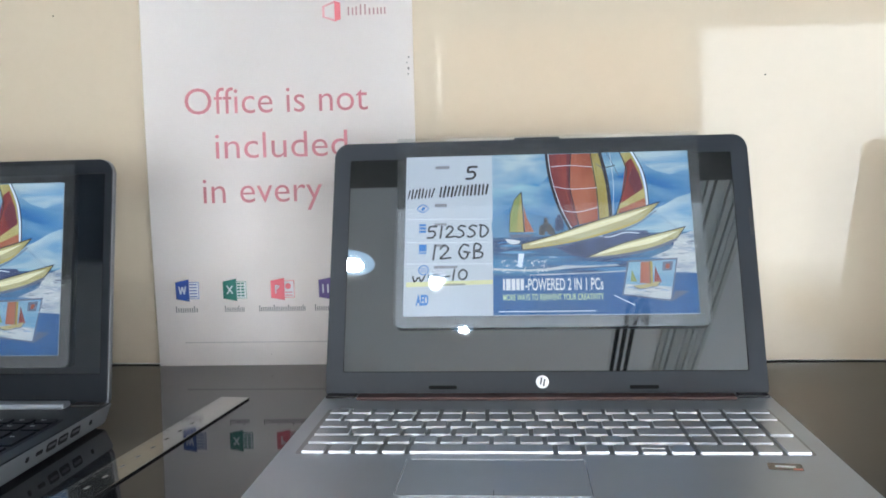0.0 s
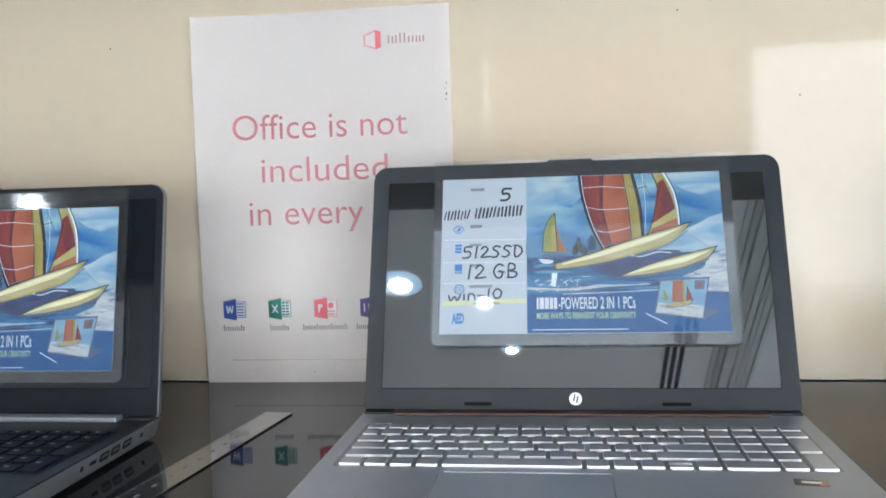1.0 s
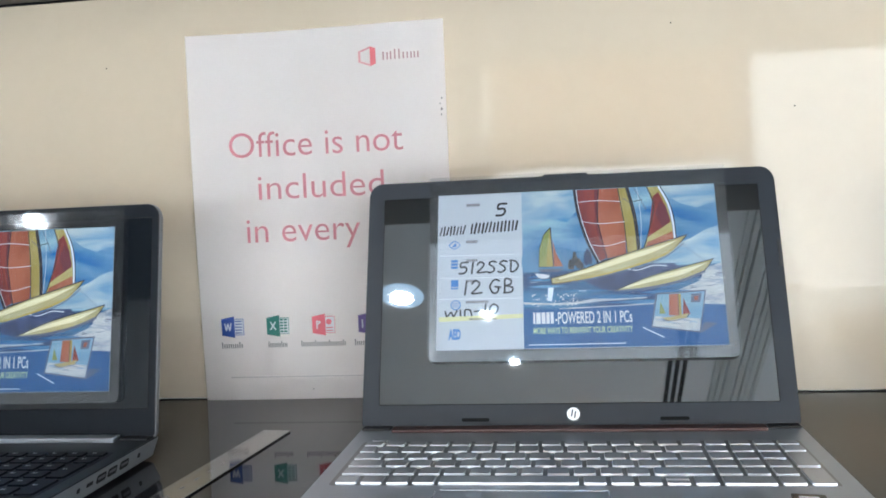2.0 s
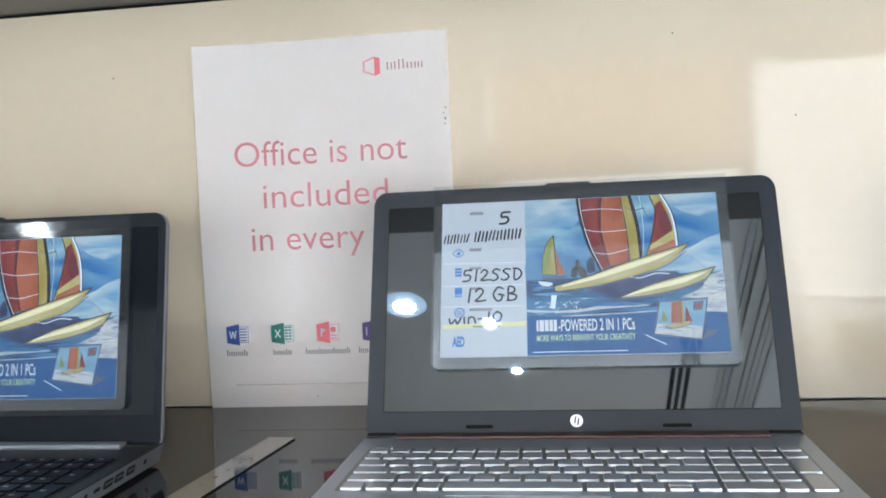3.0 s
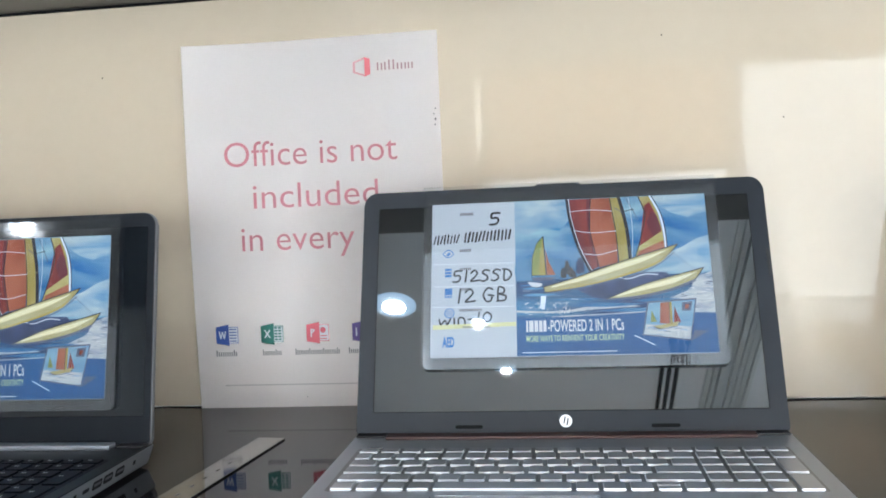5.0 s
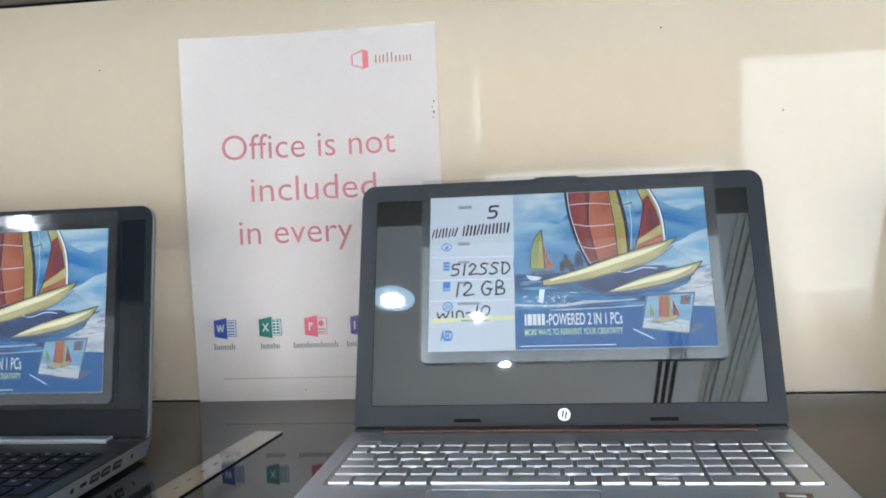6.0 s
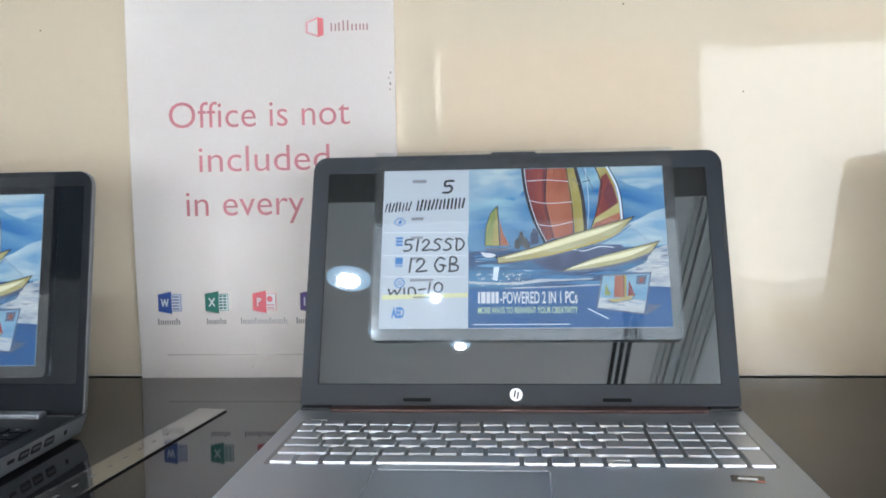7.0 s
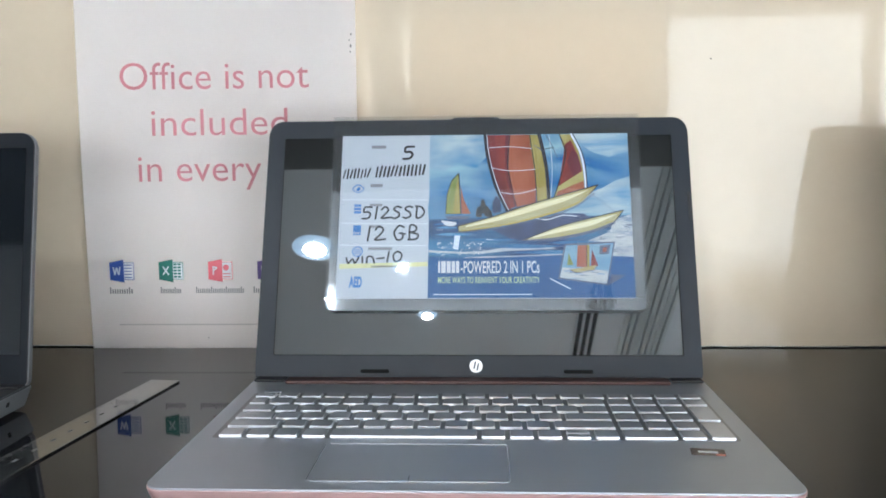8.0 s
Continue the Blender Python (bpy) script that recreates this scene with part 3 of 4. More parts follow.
# heading: a folded-door mark and a row of thin word bars
x0, x1 = -0.227 - PC, -0.207 - PC
flat(sheet, "mark", [(x0, 0.3815), (x0 + 0.0135, 0.3765), (x0 + 0.0135, 0.3788), (x0 + 0.0025, 0.3826), (x0 + 0.0025, 0.3924), (x0 + 0.0135, 0.3962), (x0 + 0.0135, 0.3985), (x0, 0.3935)], M_pinklight, 0.0007, on_sheet)
flat(sheet, "mark", [(x0 + 0.0135, 0.3765), (x1, 0.3788), (x1, 0.3962), (x0 + 0.0135, 0.3985)], M_logo_red, 0.0007, on_sheet)
for j, (x, z1) in enumerate(((0.0, 0.3915), (0.0045, 0.3905), (0.0085, 0.3915), (0.0133, 0.3935), (0.0182, 0.3935), (0.0230, 0.3895), (0.0275, 0.3895), (0.0318, 0.3895), (0.0355, 0.3895), (0.0395, 0.3895))):
    xs = -0.199 - PC + x
    flat(sheet, "word_bar", bar(xs, xs + 0.0017, 0.3825, z1), M_pinkgrey, 0.0007, on_sheet)
# four program marks with grey word bars below
ICONS = ((-0.404, (0.022, 0.060, 0.25), (-0.405, -0.379), 5), (-0.350, (0.010, 0.125, 0.10), (-0.349, -0.326), 6), (-0.296, (0.55, 0.10, 0.13), (-0.310, -0.257), 13), (-0.242, (0.07, 0.04, 0.17), (-0.247, -0.204), 9))
for k, (x, col, (b0, b1), letters) in enumerate(ICONS):
    m_col = ink("mark_ink", col)
    x -= PC
    flat(sheet, "page", bar(x + 0.012, x + 0.0265, 0.0765, 0.0960), m_col, 0.0006, on_sheet)
    flat(sheet, "page", bar(x + 0.0128, x + 0.0257, 0.0773, 0.0952), M_pageink, 0.00075, on_sheet)
    for j in range(5):
        z = 0.0788 + 0.0034 * j
        if k == 1:
            for dx in (0.0160, 0.0205):
                flat(sheet, "page_line", bar(x + dx, x + dx + 0.0036, z, z + 0.0021), m_col, 0.0009, on_sheet)
        elif k != 2 or j < 2:
            flat(sheet, "page_line", bar(x + 0.0160, x + 0.0242, z, z + 0.0012), m_col, 0.0009, on_sheet)
    if k == 2:
        flat(sheet, "page_disc", [(x + 0.0195 + 0.0034 * math.cos(0.5 * i), 0.0895 + 0.0034 * math.sin(0.5 * i)) for i in range(12)], m_col, 0.0009, on_sheet)
    flat(sheet, "mark", [(x, 0.0768), (x + 0.0155, 0.0738), (x + 0.0155, 0.0990), (x, 0.0960)], m_col, 0.0011, on_sheet)
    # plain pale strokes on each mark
    for xa, za, xb, zb in (((0.0040, 0.0910, 0.0056, 0.0822), (0.0056, 0.0822, 0.0078, 0.0905), (0.0078, 0.0905, 0.0098, 0.0822), (0.0098, 0.0822, 0.0116, 0.0912)), ((0.0045, 0.0912, 0.0108, 0.0820), (0.0045, 0.0820, 0.0108, 0.0912)), ((0.0056, 0.0815, 0.0056, 0.0912), (0.0056, 0.0905, 0.0098, 0.0895), (0.0098, 0.0895, 0.0056, 0.0860)), ((0.0050, 0.0815, 0.0050, 0.0912), (0.0105, 0.0815, 0.0105, 0.0912)))[k]:
        d = math.hypot(xb - xa, zb - za)
        nx, nz = -(zb - za) / d * 0.00075, (xb - xa) / d * 0.00075
        flat(sheet, "mark_stroke", [(x + xa + nx, za + nz), (x + xa - nx, za - nz), (x + xb - nx, zb - nz), (x + xb + nx, zb + nz)], M_pageink, 0.0013, on_sheet)
    for j in range(2 * letters):
        xs, w = b0 - PC + (b1 - b0) * j / letters / 2, (b1 - b0) / letters / 2
        flat(sheet, "word_bar", bar(xs, xs + w * 0.50, 0.0615, 0.0685 if j % 8 < 1 else 0.0664), M_greylight, 0.0007, on_sheet)

for x, z, r in ((0.1435, 0.318, 0.0007), (0.1440, 0.324, 0.0011), (0.1425, 0.330, 0.0006), (0.1445, 0.336, 0.0008), (-0.02, 0.012, 0.0005)):
    flat(sheet, "scuff", [(x + r * math.cos(k), z + 1.6 * r * math.sin(k)) for k in (0.3, 1.4, 2.6, 3.9, 5.2)], M_greyink, 0.0007, on_sheet)
# crease as a flat bar, the shade along the fold put into its colour
flat(sheet, "crease", bar(-0.118, 0.12, 0.0262, 0.0276), ink("crease_shade", (0.66, 0.635, 0.64)), 0.0007, on_sheet)

# ---- steel ruler on the counter ----
RL, RW = 0.30, 0.0285
ruler = tagged(new("ruler"), "satin steel ruler lying flat on the black counter", "ruler")
ruler.matrix_basis = pose(-0.2915, 0.067, 0.0002, 0, 0, -6.0)
bm = bmesh.new()
box(bm, -RW / 2, RW / 2, -RL, 0, 0, 0.0016, 0.0003, 1)
part("blade", bm, M_ruler, ruler)
M_tick = mat("worn_tick_ink", (0.17, 0.165, 0.155), 0.5)
for i in range(4, 146):
    ln = 0.006 if i % 10 == 0 else 0.0045 if i % 5 == 0 else 0.003
    if i % 2 and i % 5:
        continue
    bm = bmesh.new()
    box(bm, -RW / 2 + 0.0008, -RW / 2 + 0.0008 + ln, -i * 0.002 - 0.00012, -i * 0.002 + 0.00012, 0.0016, 0.00165)
    part("tick", bm, M_tick, ruler, smooth=False)

for i in range(8, 24, 2):
    bm = bmesh.new()
    box(bm, -0.0012, 0.0012, -i * 0.011 - 0.0028, -i * 0.011 + 0.0028, 0.0016, 0.00165)
    part("figure_bar", bm, M_tick, ruler, smooth=False)

# ---- price cards in clear sleeves ----
PRINT = 0.52


def watercolor(name, c1, c2, scale=30.0, stretch=(1, 1, 1), sharp=0.12, detail=5, mid=0.5):
    m = bpy.data.materials.new(name)
    m.use_nodes = True
    nt = m.node_tree
    b = nt.nodes["Principled BSDF"]
    tc, mp, nz, rp = (nt.nodes.new("ShaderNode" + k) for k in ("TexCoord", "Mapping", "TexNoise", "ValToRGB"))
    mp.inputs["Scale"].default_value = stretch
    nz.inputs["Scale"].default_value, nz.inputs["Detail"].default_value, nz.inputs["Distortion"].default_value = scale, detail, 0.6
    nt.links.new(tc.outputs["Object"], mp.inputs[0])
    nt.links.new(mp.outputs[0], nz.inputs["Vector"])
    nt.links.new(nz.outputs["Fac"], rp.inputs["Fac"])
    rp.color_ramp.elements[0].position, rp.color_ramp.elements[1].position = mid - sharp, mid + sharp
    rp.color_ramp.elements[0].color, rp.color_ramp.elements[1].color = (*(v * PRINT for v in c1), 1), (*(v * PRINT for v in c2), 1)
    nt.links.new(rp.outputs["Color"], b.inputs["Base Color"])
    b.inputs["Roughness"].default_value = 0.45
    b.inputs["Specular IOR Level"].default_value = 0.3
    return m


def film_material(name, gloss, rough):
    m = bpy.data.materials.new(name)
    m.use_nodes = True
    nt = m.node_tree
    nt.nodes.clear()
    out, mx, mh, tr, df, gl, lw = (nt.nodes.new("ShaderNode" + k) for k in ("OutputMaterial", "MixShader", "MixShader", "BsdfTransparent", "BsdfDiffuse", "BsdfGlossy", "LayerWeight"))
    pw, ma = nt.nodes.new("ShaderNodeMath"), nt.nodes.new("ShaderNodeMath")
    nz, bp, tc = (nt.nodes.new("ShaderNode" + k) for k in ("TexNoise", "Bump", "TexCoord"))
    nz.inputs["Scale"].default_value, nz.inputs["Detail"].default_value = 16, 3
    bp.inputs["Strength"].default_value, bp.inputs["Distance"].default_value = 0.06, 0.004
    nt.links.new(tc.outputs["Object"], nz.inputs["Vector"])
    nt.links.new(nz.outputs["Fac"], bp.inputs["Height"])
    nt.links.new(bp.outputs[0], gl.inputs["Normal"])
    tr.inputs["Color"].default_value = (0.94, 0.95, 0.96, 1)
    df.inputs["Color"].default_value = (0.85, 0.87, 0.9, 1)
    gl.inputs["Roughness"].default_value = rough
    mh.inputs[0].default_value = 0.010
    lw.inputs["Blend"].default_value = 0.5
    pw.operation, ma.operation = "POWER", "MULTIPLY_ADD"
    pw.inputs[1].default_value, ma.inputs[1].default_value, ma.inputs[2].default_value = 5.0, 0.6, gloss
    nt.links.new(lw.outputs["Facing"], pw.inputs[0])
    nt.links.new(pw.outputs[0], ma.inputs[0])
    nt.links.new(tr.outputs[0], mh.inputs[1])
    nt.links.new(df.outputs[0], mh.inputs[2])
    nt.links.new(ma.outputs[0], mx.inputs[0])
    nt.links.new(mh.outputs[0], mx.inputs[1])
    nt.links.new(gl.outputs[0], mx.inputs[2])
    nt.links.new(mx.outputs[0], out.inputs[0])
    return m


M_film = film_material("clear_plastic_film", 0.036, 0.022)
M_film_back = film_material("glossy_back_film", 0.15, 0.05)
M_card = mat("white_card", (0.42, 0.46, 0.515), 0.45, vary=0.02, scale=20, fine=600)
M_sky = watercolor("painted_sky", (0.002, 0.23, 0.62), (0.52, 0.84, 0.98), 13, (0.6, 1, 2.3), 0.13, detail=7, mid=0.49)
M_sea = watercolor("painted_sea", (0.018, 0.070, 0.22), (0.08, 0.33, 0.62), 24, (0.4, 1, 2.8), 0.14)
M_foam = watercolor("painted_foam", (0.30, 0.42, 0.60), (0.82, 0.86, 0.90), 55, (0.6, 1, 1.8), 0.10, mid=0.42)
M_banner = watercolor("blue_banner", (0.006, 0.110, 0.36), (0.012, 0.185, 0.50), 9, (0.7, 1, 1.2), 0.3)
M_sail_red = watercolor("painted_red", (0.26, 0.028, 0.03), (0.46, 0.07, 0.06), 35, (1.6, 1, 0.6))
M_sail_orange = watercolor("painted_orange", (0.50, 0.11, 0.05), (0.66, 0.22, 0.12), 30, (1.6, 1, 0.5))
M_yellow = watercolor("painted_yellow", (0.55, 0.44, 0.10), (0.74, 0.66, 0.26), 38, (1.2, 1, 0.6))
M_hull = watercolor("painted_hull", (0.64, 0.54, 0.20), (0.80, 0.76, 0.46), 24, (0.5, 1, 2.0))
M_green = watercolor("painted_green_yellow", (0.36, 0.44, 0.12), (0.70, 0.62, 0.24), 45, (1.5, 1, 0.6))
M_maroon = ink("dark_maroon_ink", (0.12, 0.018, 0.03))
M_navy = watercolor("navy_shadow", (0.035, 0.060, 0.17), (0.085, 0.13, 0.30), 40)
M_outline = ink("ink_outline", (0.014, 0.014, 0.024))
M_marker = ink("black_marker", (0.012, 0.012, 0.014))
M_slate = ink("slate_ink", (0.08, 0.10, 0.16))
M_blueink = ink("blue_ink", (0.03, 0.17, 0.46))
M_highlight = ink("yellow_highlighter", (0.58, 0.58, 0.30))
M_lime = ink("lime_ink", (0.40, 0.52, 0.30))
M_pale = ink("pale_line_ink", (0.62, 0.70, 0.82))
M_divider = ink("pale_divider", (0.66, 0.70, 0.76))

M_cloudy = watercolor("painted_cloud", (0.08, 0.42, 0.80), (0.80, 0.95, 1.0), 34, (0.5, 1, 1.7), 0.20, mid=0.47)
M_sail_shade = ink("brick_shade_ink", (0.30, 0.055, 0.03))
M_olive = ink("olive_shade_ink", (0.26, 0.22, 0.06))
M_cream = ink("cream_light_ink", (0.70, 0.66, 0.42))
M_ochre = ink("ochre_shade_ink", (0.40, 0.30, 0.08))
M_skyblue = ink("deep_sky_ink", (0.035, 0.20, 0.46))

CARD_X, CARD_Z, MM = -0.1205, -0.1672, 0.001
GLYPHS = {
    "5": ((0.95, 1.0), (0.25, 0.97), (0.18, 0.58), (0.62, 0.6), (0.82, 0.35), (0.55, 0.06), (0.0, 0.03)),
    "1": ((0.65, 1.0), (0.35, 0.0)),
    "2": ((0.1, 0.75), (0.45, 1.0), (0.8, 0.75), (0.45, 0.35), (0.1, 0.05), (1.0, 0.1)),
    "S": ((0.95, 0.92), (0.5, 1.0), (0.2, 0.75), (0.65, 0.5), (0.75, 0.2), (0.3, 0.0), (0.0, 0.08)),
    "D": ((0.25, 0.9), (0.2, 0.05), (0.65, 0.08), (1.0, 0.5), (0.7, 0.92), (0.1, 1.0)),
    "G": ((0.9, 0.9), (0.45, 1.0), (0.05, 0.5), (0.35, 0.02), (0.75, 0.1), (0.8, 0.45), (0.5, 0.48), (1.0, 0.42)),
    "B": ((0.2, 0.0), (0.25, 1.0), (0.75, 0.92), (0.72, 0.62), (0.28, 0.52), (0.9, 0.38), (0.8, 0.06), (0.1, 0.0)),
    "w": ((0.0, 0.55), (0.15, 0.05), (0.5, 0.45), (0.7, 0.05), (1.0, 0.6)),
    "i": ((0.5, 0.6), (0.55, 0.05)),
    "n": ((0.1, 0.0), (0.15, 0.55), (0.55, 0.6), (0.75, 0.4), (0.85, 0.0)),
    "-": ((0.0, 0.35), (1.0, 0.42)),
    "0": ((0.5, 1.0), (0.1, 0.6), (0.3, 0.05), (0.8, 0.15), (0.95, 0.7), (0.5, 1.0)),
}


def stroke(bm, pts, width, lift):
    """A flat pen stroke along points in x and z, rounded at its joints."""
    for (xa, za), (xb, zb) in zip(pts, pts[1:]):
        d = math.hypot(xb - xa, zb - za) or 1e-6
        nx, nz = -(zb - za) / d * width / 2, (xb - xa) / d * width / 2
        bm.faces.new([bm.verts.new((x, -lift, z)) for x, z in ((xa + nx, za + nz), (xa - nx, za - nz), (xb - nx, zb - nz), (xb + nx, zb + nz))])
    for x, z in pts:
        bm.faces.new([bm.verts.new((x + width / 2 * math.cos(i * math.pi / 4), -lift - 0.00001, z + width / 2 * math.sin(i * math.pi / 4))) for i in range(8)])


def smooth_path(pts, steps=5):
    """A soft curve through the points."""
    if len(pts) < 3:
        return list(pts)
    out = []
    for i in range(len(pts) - 1):
        p0, p1, p2, p3 = (Vector(pts[max(0, min(len(pts) - 1, i + k))]) for k in (-1, 0, 1, 2))
        for s in range(steps):
            t = s / steps
            q = 0.5 * (2 * p1 + (p2 - p0) * t + (2 * p0 - 5 * p1 + 4 * p2 - p3) * t * t + (3 * p1 - p0 - 3 * p2 + p3) * t ** 3)
            out.append((q.x, q.y))
    return out + [tuple(pts[-1])]


def price_card():
    top = tagged(new("price_card"), "printed price card with sailboat painting in a clear sleeve", "price card", "price cards")

    def X(v):
        return CARD_X + v * MM

    def Z(v):
        return CARD_Z + v * MM

    # clear sleeve, folded over the lid's upper edge
    bm = bmesh.new()
    prism(bm, rounded(0.2745, 0.1796, 0.006, 5, 0.0080, -0.0876, (1, 0, 0, 1)), 0.0012, 0.0014, plane="xz")
    part("sleeve", bm, M_film, top, "clear plastic sleeve", smooth=False)
    bm = bmesh.new()
    prism(bm, rounded(0.2705, 0.1770, 0.006, 5, 0.0080, -0.0889, (1, 0, 0, 1)), -0.0004, -0.0002, plane="xz")
    part("sleeve_back", bm, M_film_back, top, "clear plastic back film", smooth=False)
    bm = bmesh.new()
    prism(bm, bar(X(0), X(255.3), Z(0), Z(151)), 0.0, 0.0003, plane="xz")
    card = part("card", bm, M_card, top, "white printed card", smooth=False)

    def shape(name, mm, material, layer, curved=False, outline=0.0, label=""):
        pts = [(X(a), Z(b)) for a, b in mm]
        loop = smooth_path(pts + pts[:1], 4)[:-1] if curved else pts
        flat(card, name, loop, material, 0.0003 + layer * 0.00005, label=label)
        if outline:
            bm = bmesh.new()
            stroke(bm, loop + loop[:1], outline * MM, 0.0003 + layer * 0.00005 + 0.00002)
            part("outline", bm, M_outline, card, smooth=False)

    def leaf(name, top_edge, low_edge, material, layer, outline):
        """A long shape between two soft edges that meet in points."""
        loop = smooth_path(low_edge, 5) + smooth_path(top_edge, 5)[::-1]
        loop = [p for i, p in enumerate(loop) if math.dist(p, loop[i - 1]) > 0.05]
        shape(name, loop, material, layer, False, outline)

    def line(mm, width, material, layer, name="line", soft=True):
        bm = bmesh.new()
        pts = [(X(a), Z(b)) for a, b in mm]
        stroke(bm, smooth_path(pts) if soft else pts, width * MM, 0.0003 + layer * 0.00005)
        part(name, bm, material, card, smooth=False)

    # painting
    shape("sky", ((79.3, 34), (255.3, 34), (255.3, 151), (79.3, 151)), M_sky, 1)
    shape("sea", ((79.3, 33), (255.3, 33), (255.3, 74), (180, 73), (79.3, 71)), M_sea, 2)
    shape("foam", ((240, 70), (255.3, 75), (255.3, 35), (225, 38), (208, 47), (236, 59)), M_foam, 3)
    shape("foam", ((80, 43), (120, 41.5), (160, 47), (190, 44), (150, 42), (118, 39.5), (80, 41)), M_foam, 3, True)
    shape("cloud", ((79.3, 150.7), (129, 150.7), (131, 131), (121, 119), (104, 123), (92, 116), (79.3, 119)), M_cloudy, 1.6)
    shape("cloud", ((184, 76), (255.3, 76), (255.3, 110), (243, 106), (231, 99), (214, 92), (200, 84)), M_cloudy, 1.6)
    shape("cloud", ((206, 150.7), (255.3, 150.7), (255.3, 133), (238, 128), (224, 133), (213, 141)), M_cloudy, 1.6)
    shape("distant_land", ((79.3, 71), (79.3, 88), (92, 93), (118, 92), (140, 86), (150, 74)), watercolor("distant_blue", (0.07, 0.25, 0.52), (0.16, 0.42, 0.70), 40), 2, True)
    shape("sail", ((130, 150.5), (151, 150.5), (149, 118), (156, 83), (148, 79), (139, 101), (132, 129)), M_sail_red, 4)
    shape("sail", ((151, 150.5), (170, 150.5), (173, 117), (173, 86), (156, 82), (149, 116)), M_sail_orange, 5)
    shape("sail", ((168, 150.5), (177, 150.5), (182, 121), (183, 88), (174, 86), (172, 117)), M_yellow, 6)
    line(((128.6, 150.5), (131.0, 129), (138.0, 101), (147.6, 79)), 2.6, M_outline, 6.8)
    line(((130.4, 150.5), (132.8, 129), (139.8, 101), (149.2, 79.5)), 0.8, M_pale, 7.4)
    shape("sail_shade", ((147, 150.5), (151, 150.5), (149.4, 118), (156, 83), (153.5, 82), (146, 117)), M_maroon, 5.2)
    line(((151, 150.5), (149, 117), (156, 82)), 0.9, M_outline, 7)
    line(((148.5, 79), (160, 82), (174, 86), (184, 87)), 1.1, M_outline, 7)
    line(((177, 150.5), (182.5, 121), (184.5, 87)), 3.2, M_outline, 7)
    line(((168.5, 150.5), (172.5, 118), (174, 86)), 0.9, M_outline, 7)
    line(((173, 140), (181, 134)), 0.7, M_slate, 8)
    line(((174, 120), (183, 118)), 0.5, M_green, 8)
    for a, b, c in (((131, 138), (150, 139), (170, 137)), ((134, 119), (150, 116), (173, 117)), ((141, 96), (155, 94), (173, 98))):
        line((a, b, c), 0.5, M_pale, 8)
    line(((183, 150.5), (188, 140), (193, 128)), 0.6, M_slate, 4)
    line(((186, 150.5), (188, 118), (186, 90)), 0.35, M_pale, 4)
    line(((181, 136), (190, 138)), 0.8, M_outline, 8)
    shape("sail", ((195, 150.5), (205, 150.5), (212, 134), (215, 117), (216, 96), (188, 88), (194, 106), (200, 132)), M_yellow, 4)
    shape("sail", ((200, 141), (205, 145), (211, 130), (214, 115), (193, 101), (196, 117)), M_sail_red, 5)
    shape("sail", ((206, 136), (211, 130), (214, 117), (207, 110), (201, 124)), M_maroon, 6)
    shape("sail", ((190, 89), (192, 96), (215, 106), (216, 96)), M_sail_orange, 5)
    line(((205.5, 150.5), (212.8, 134), (216, 117), (217, 96)), 1.6, M_pale, 7)
    line(((207, 150.5), (214.2, 134), (217.4, 117), (218, 96)), 0.9, M_outline, 8)
    line(((195, 150.5), (200, 132), (194, 106), (188, 88)), 1.0, M_outline, 7)
    line(((218, 98), (232, 85), (245, 74)), 0.3, M_slate, 4)
    shape("hull_shadow", ((134, 61.5), (163, 68), (196, 76), (215, 75.5), (219, 71), (190, 63), (161, 51.4), (150, 53)), M_navy, 5)
    leaf("hull", ((104.6, 64.6), (136, 73.5), (167, 84), (198, 93.4), (227.5, 102)), ((105.6, 59.3), (126, 62), (163, 69.5), (196, 78.5), (217, 91), (227.5, 102)), M_hull, 9, 1.0)
    leaf("hull_light", ((112, 65), (140, 73), (170, 83), (200, 91.5), (220, 97.5)), ((112, 63.5), (140, 69.5), (170, 78), (198, 87), (220, 97.5)), M_cream, 10, 0)
    leaf("hull_shade", ((108, 60.5), (140, 65), (172, 73), (205, 84), (222, 95)), ((108, 59.8), (140, 63.8), (172, 71), (206, 82.3), (222, 95)), M_ochre, 10, 0)
    leaf("hull", ((161, 51.4), (190, 63), (219, 71), (248.5, 78.5)), ((161, 51.4), (190, 53), (218.5, 58.8), (237, 65), (248.5, 78.5)), M_hull, 8, 0.9)
    leaf("hull_light", ((170, 54.5), (195, 62.5), (220, 69), (243, 75)), ((170, 53.5), (195, 59), (222, 65), (243, 75)), M_cream, 9, 0)
    leaf("hull_shade", ((160, 51.5), (190, 54), (219, 60), (240, 68)), ((160, 50.6), (190, 51.6), (219, 57.4), (241, 66)), M_slate, 9, 0)
    line(((106, 58.6), (140, 62.4), (175, 70), (205, 80.5), (224, 94)), 0.9, M_slate, 10)
    line(((172, 72), (182, 70), (196, 74), (208, 73)), 0.8, M_pale, 7)
    shape("sail", ((94, 76), (95, 94), (99, 107), (105, 114), (107, 76)), M_green, 5, False, 0.6)
    shape("sail", ((101, 76), (102, 95), (105, 112), (107, 76)), M_yellow, 5.5)
    shape("sail", ((107, 102), (110, 89), (116, 76), (108, 76)), M_sail_orange, 5)
    line(((105.5, 114), (107.5, 76)), 0.7, M_outline, 6)
    shape("small_hull", ((93, 74), (117, 74), (112, 71), (96, 71)), M_slate, 5)
    shape("small_hull", ((90, 70), (103, 68), (101, 65), (94, 65.5)), M_pageink, 6, True)
    crew = watercolor("olive_grey", (0.05, 0.06, 0.08), (0.24, 0.22, 0.17), 120)
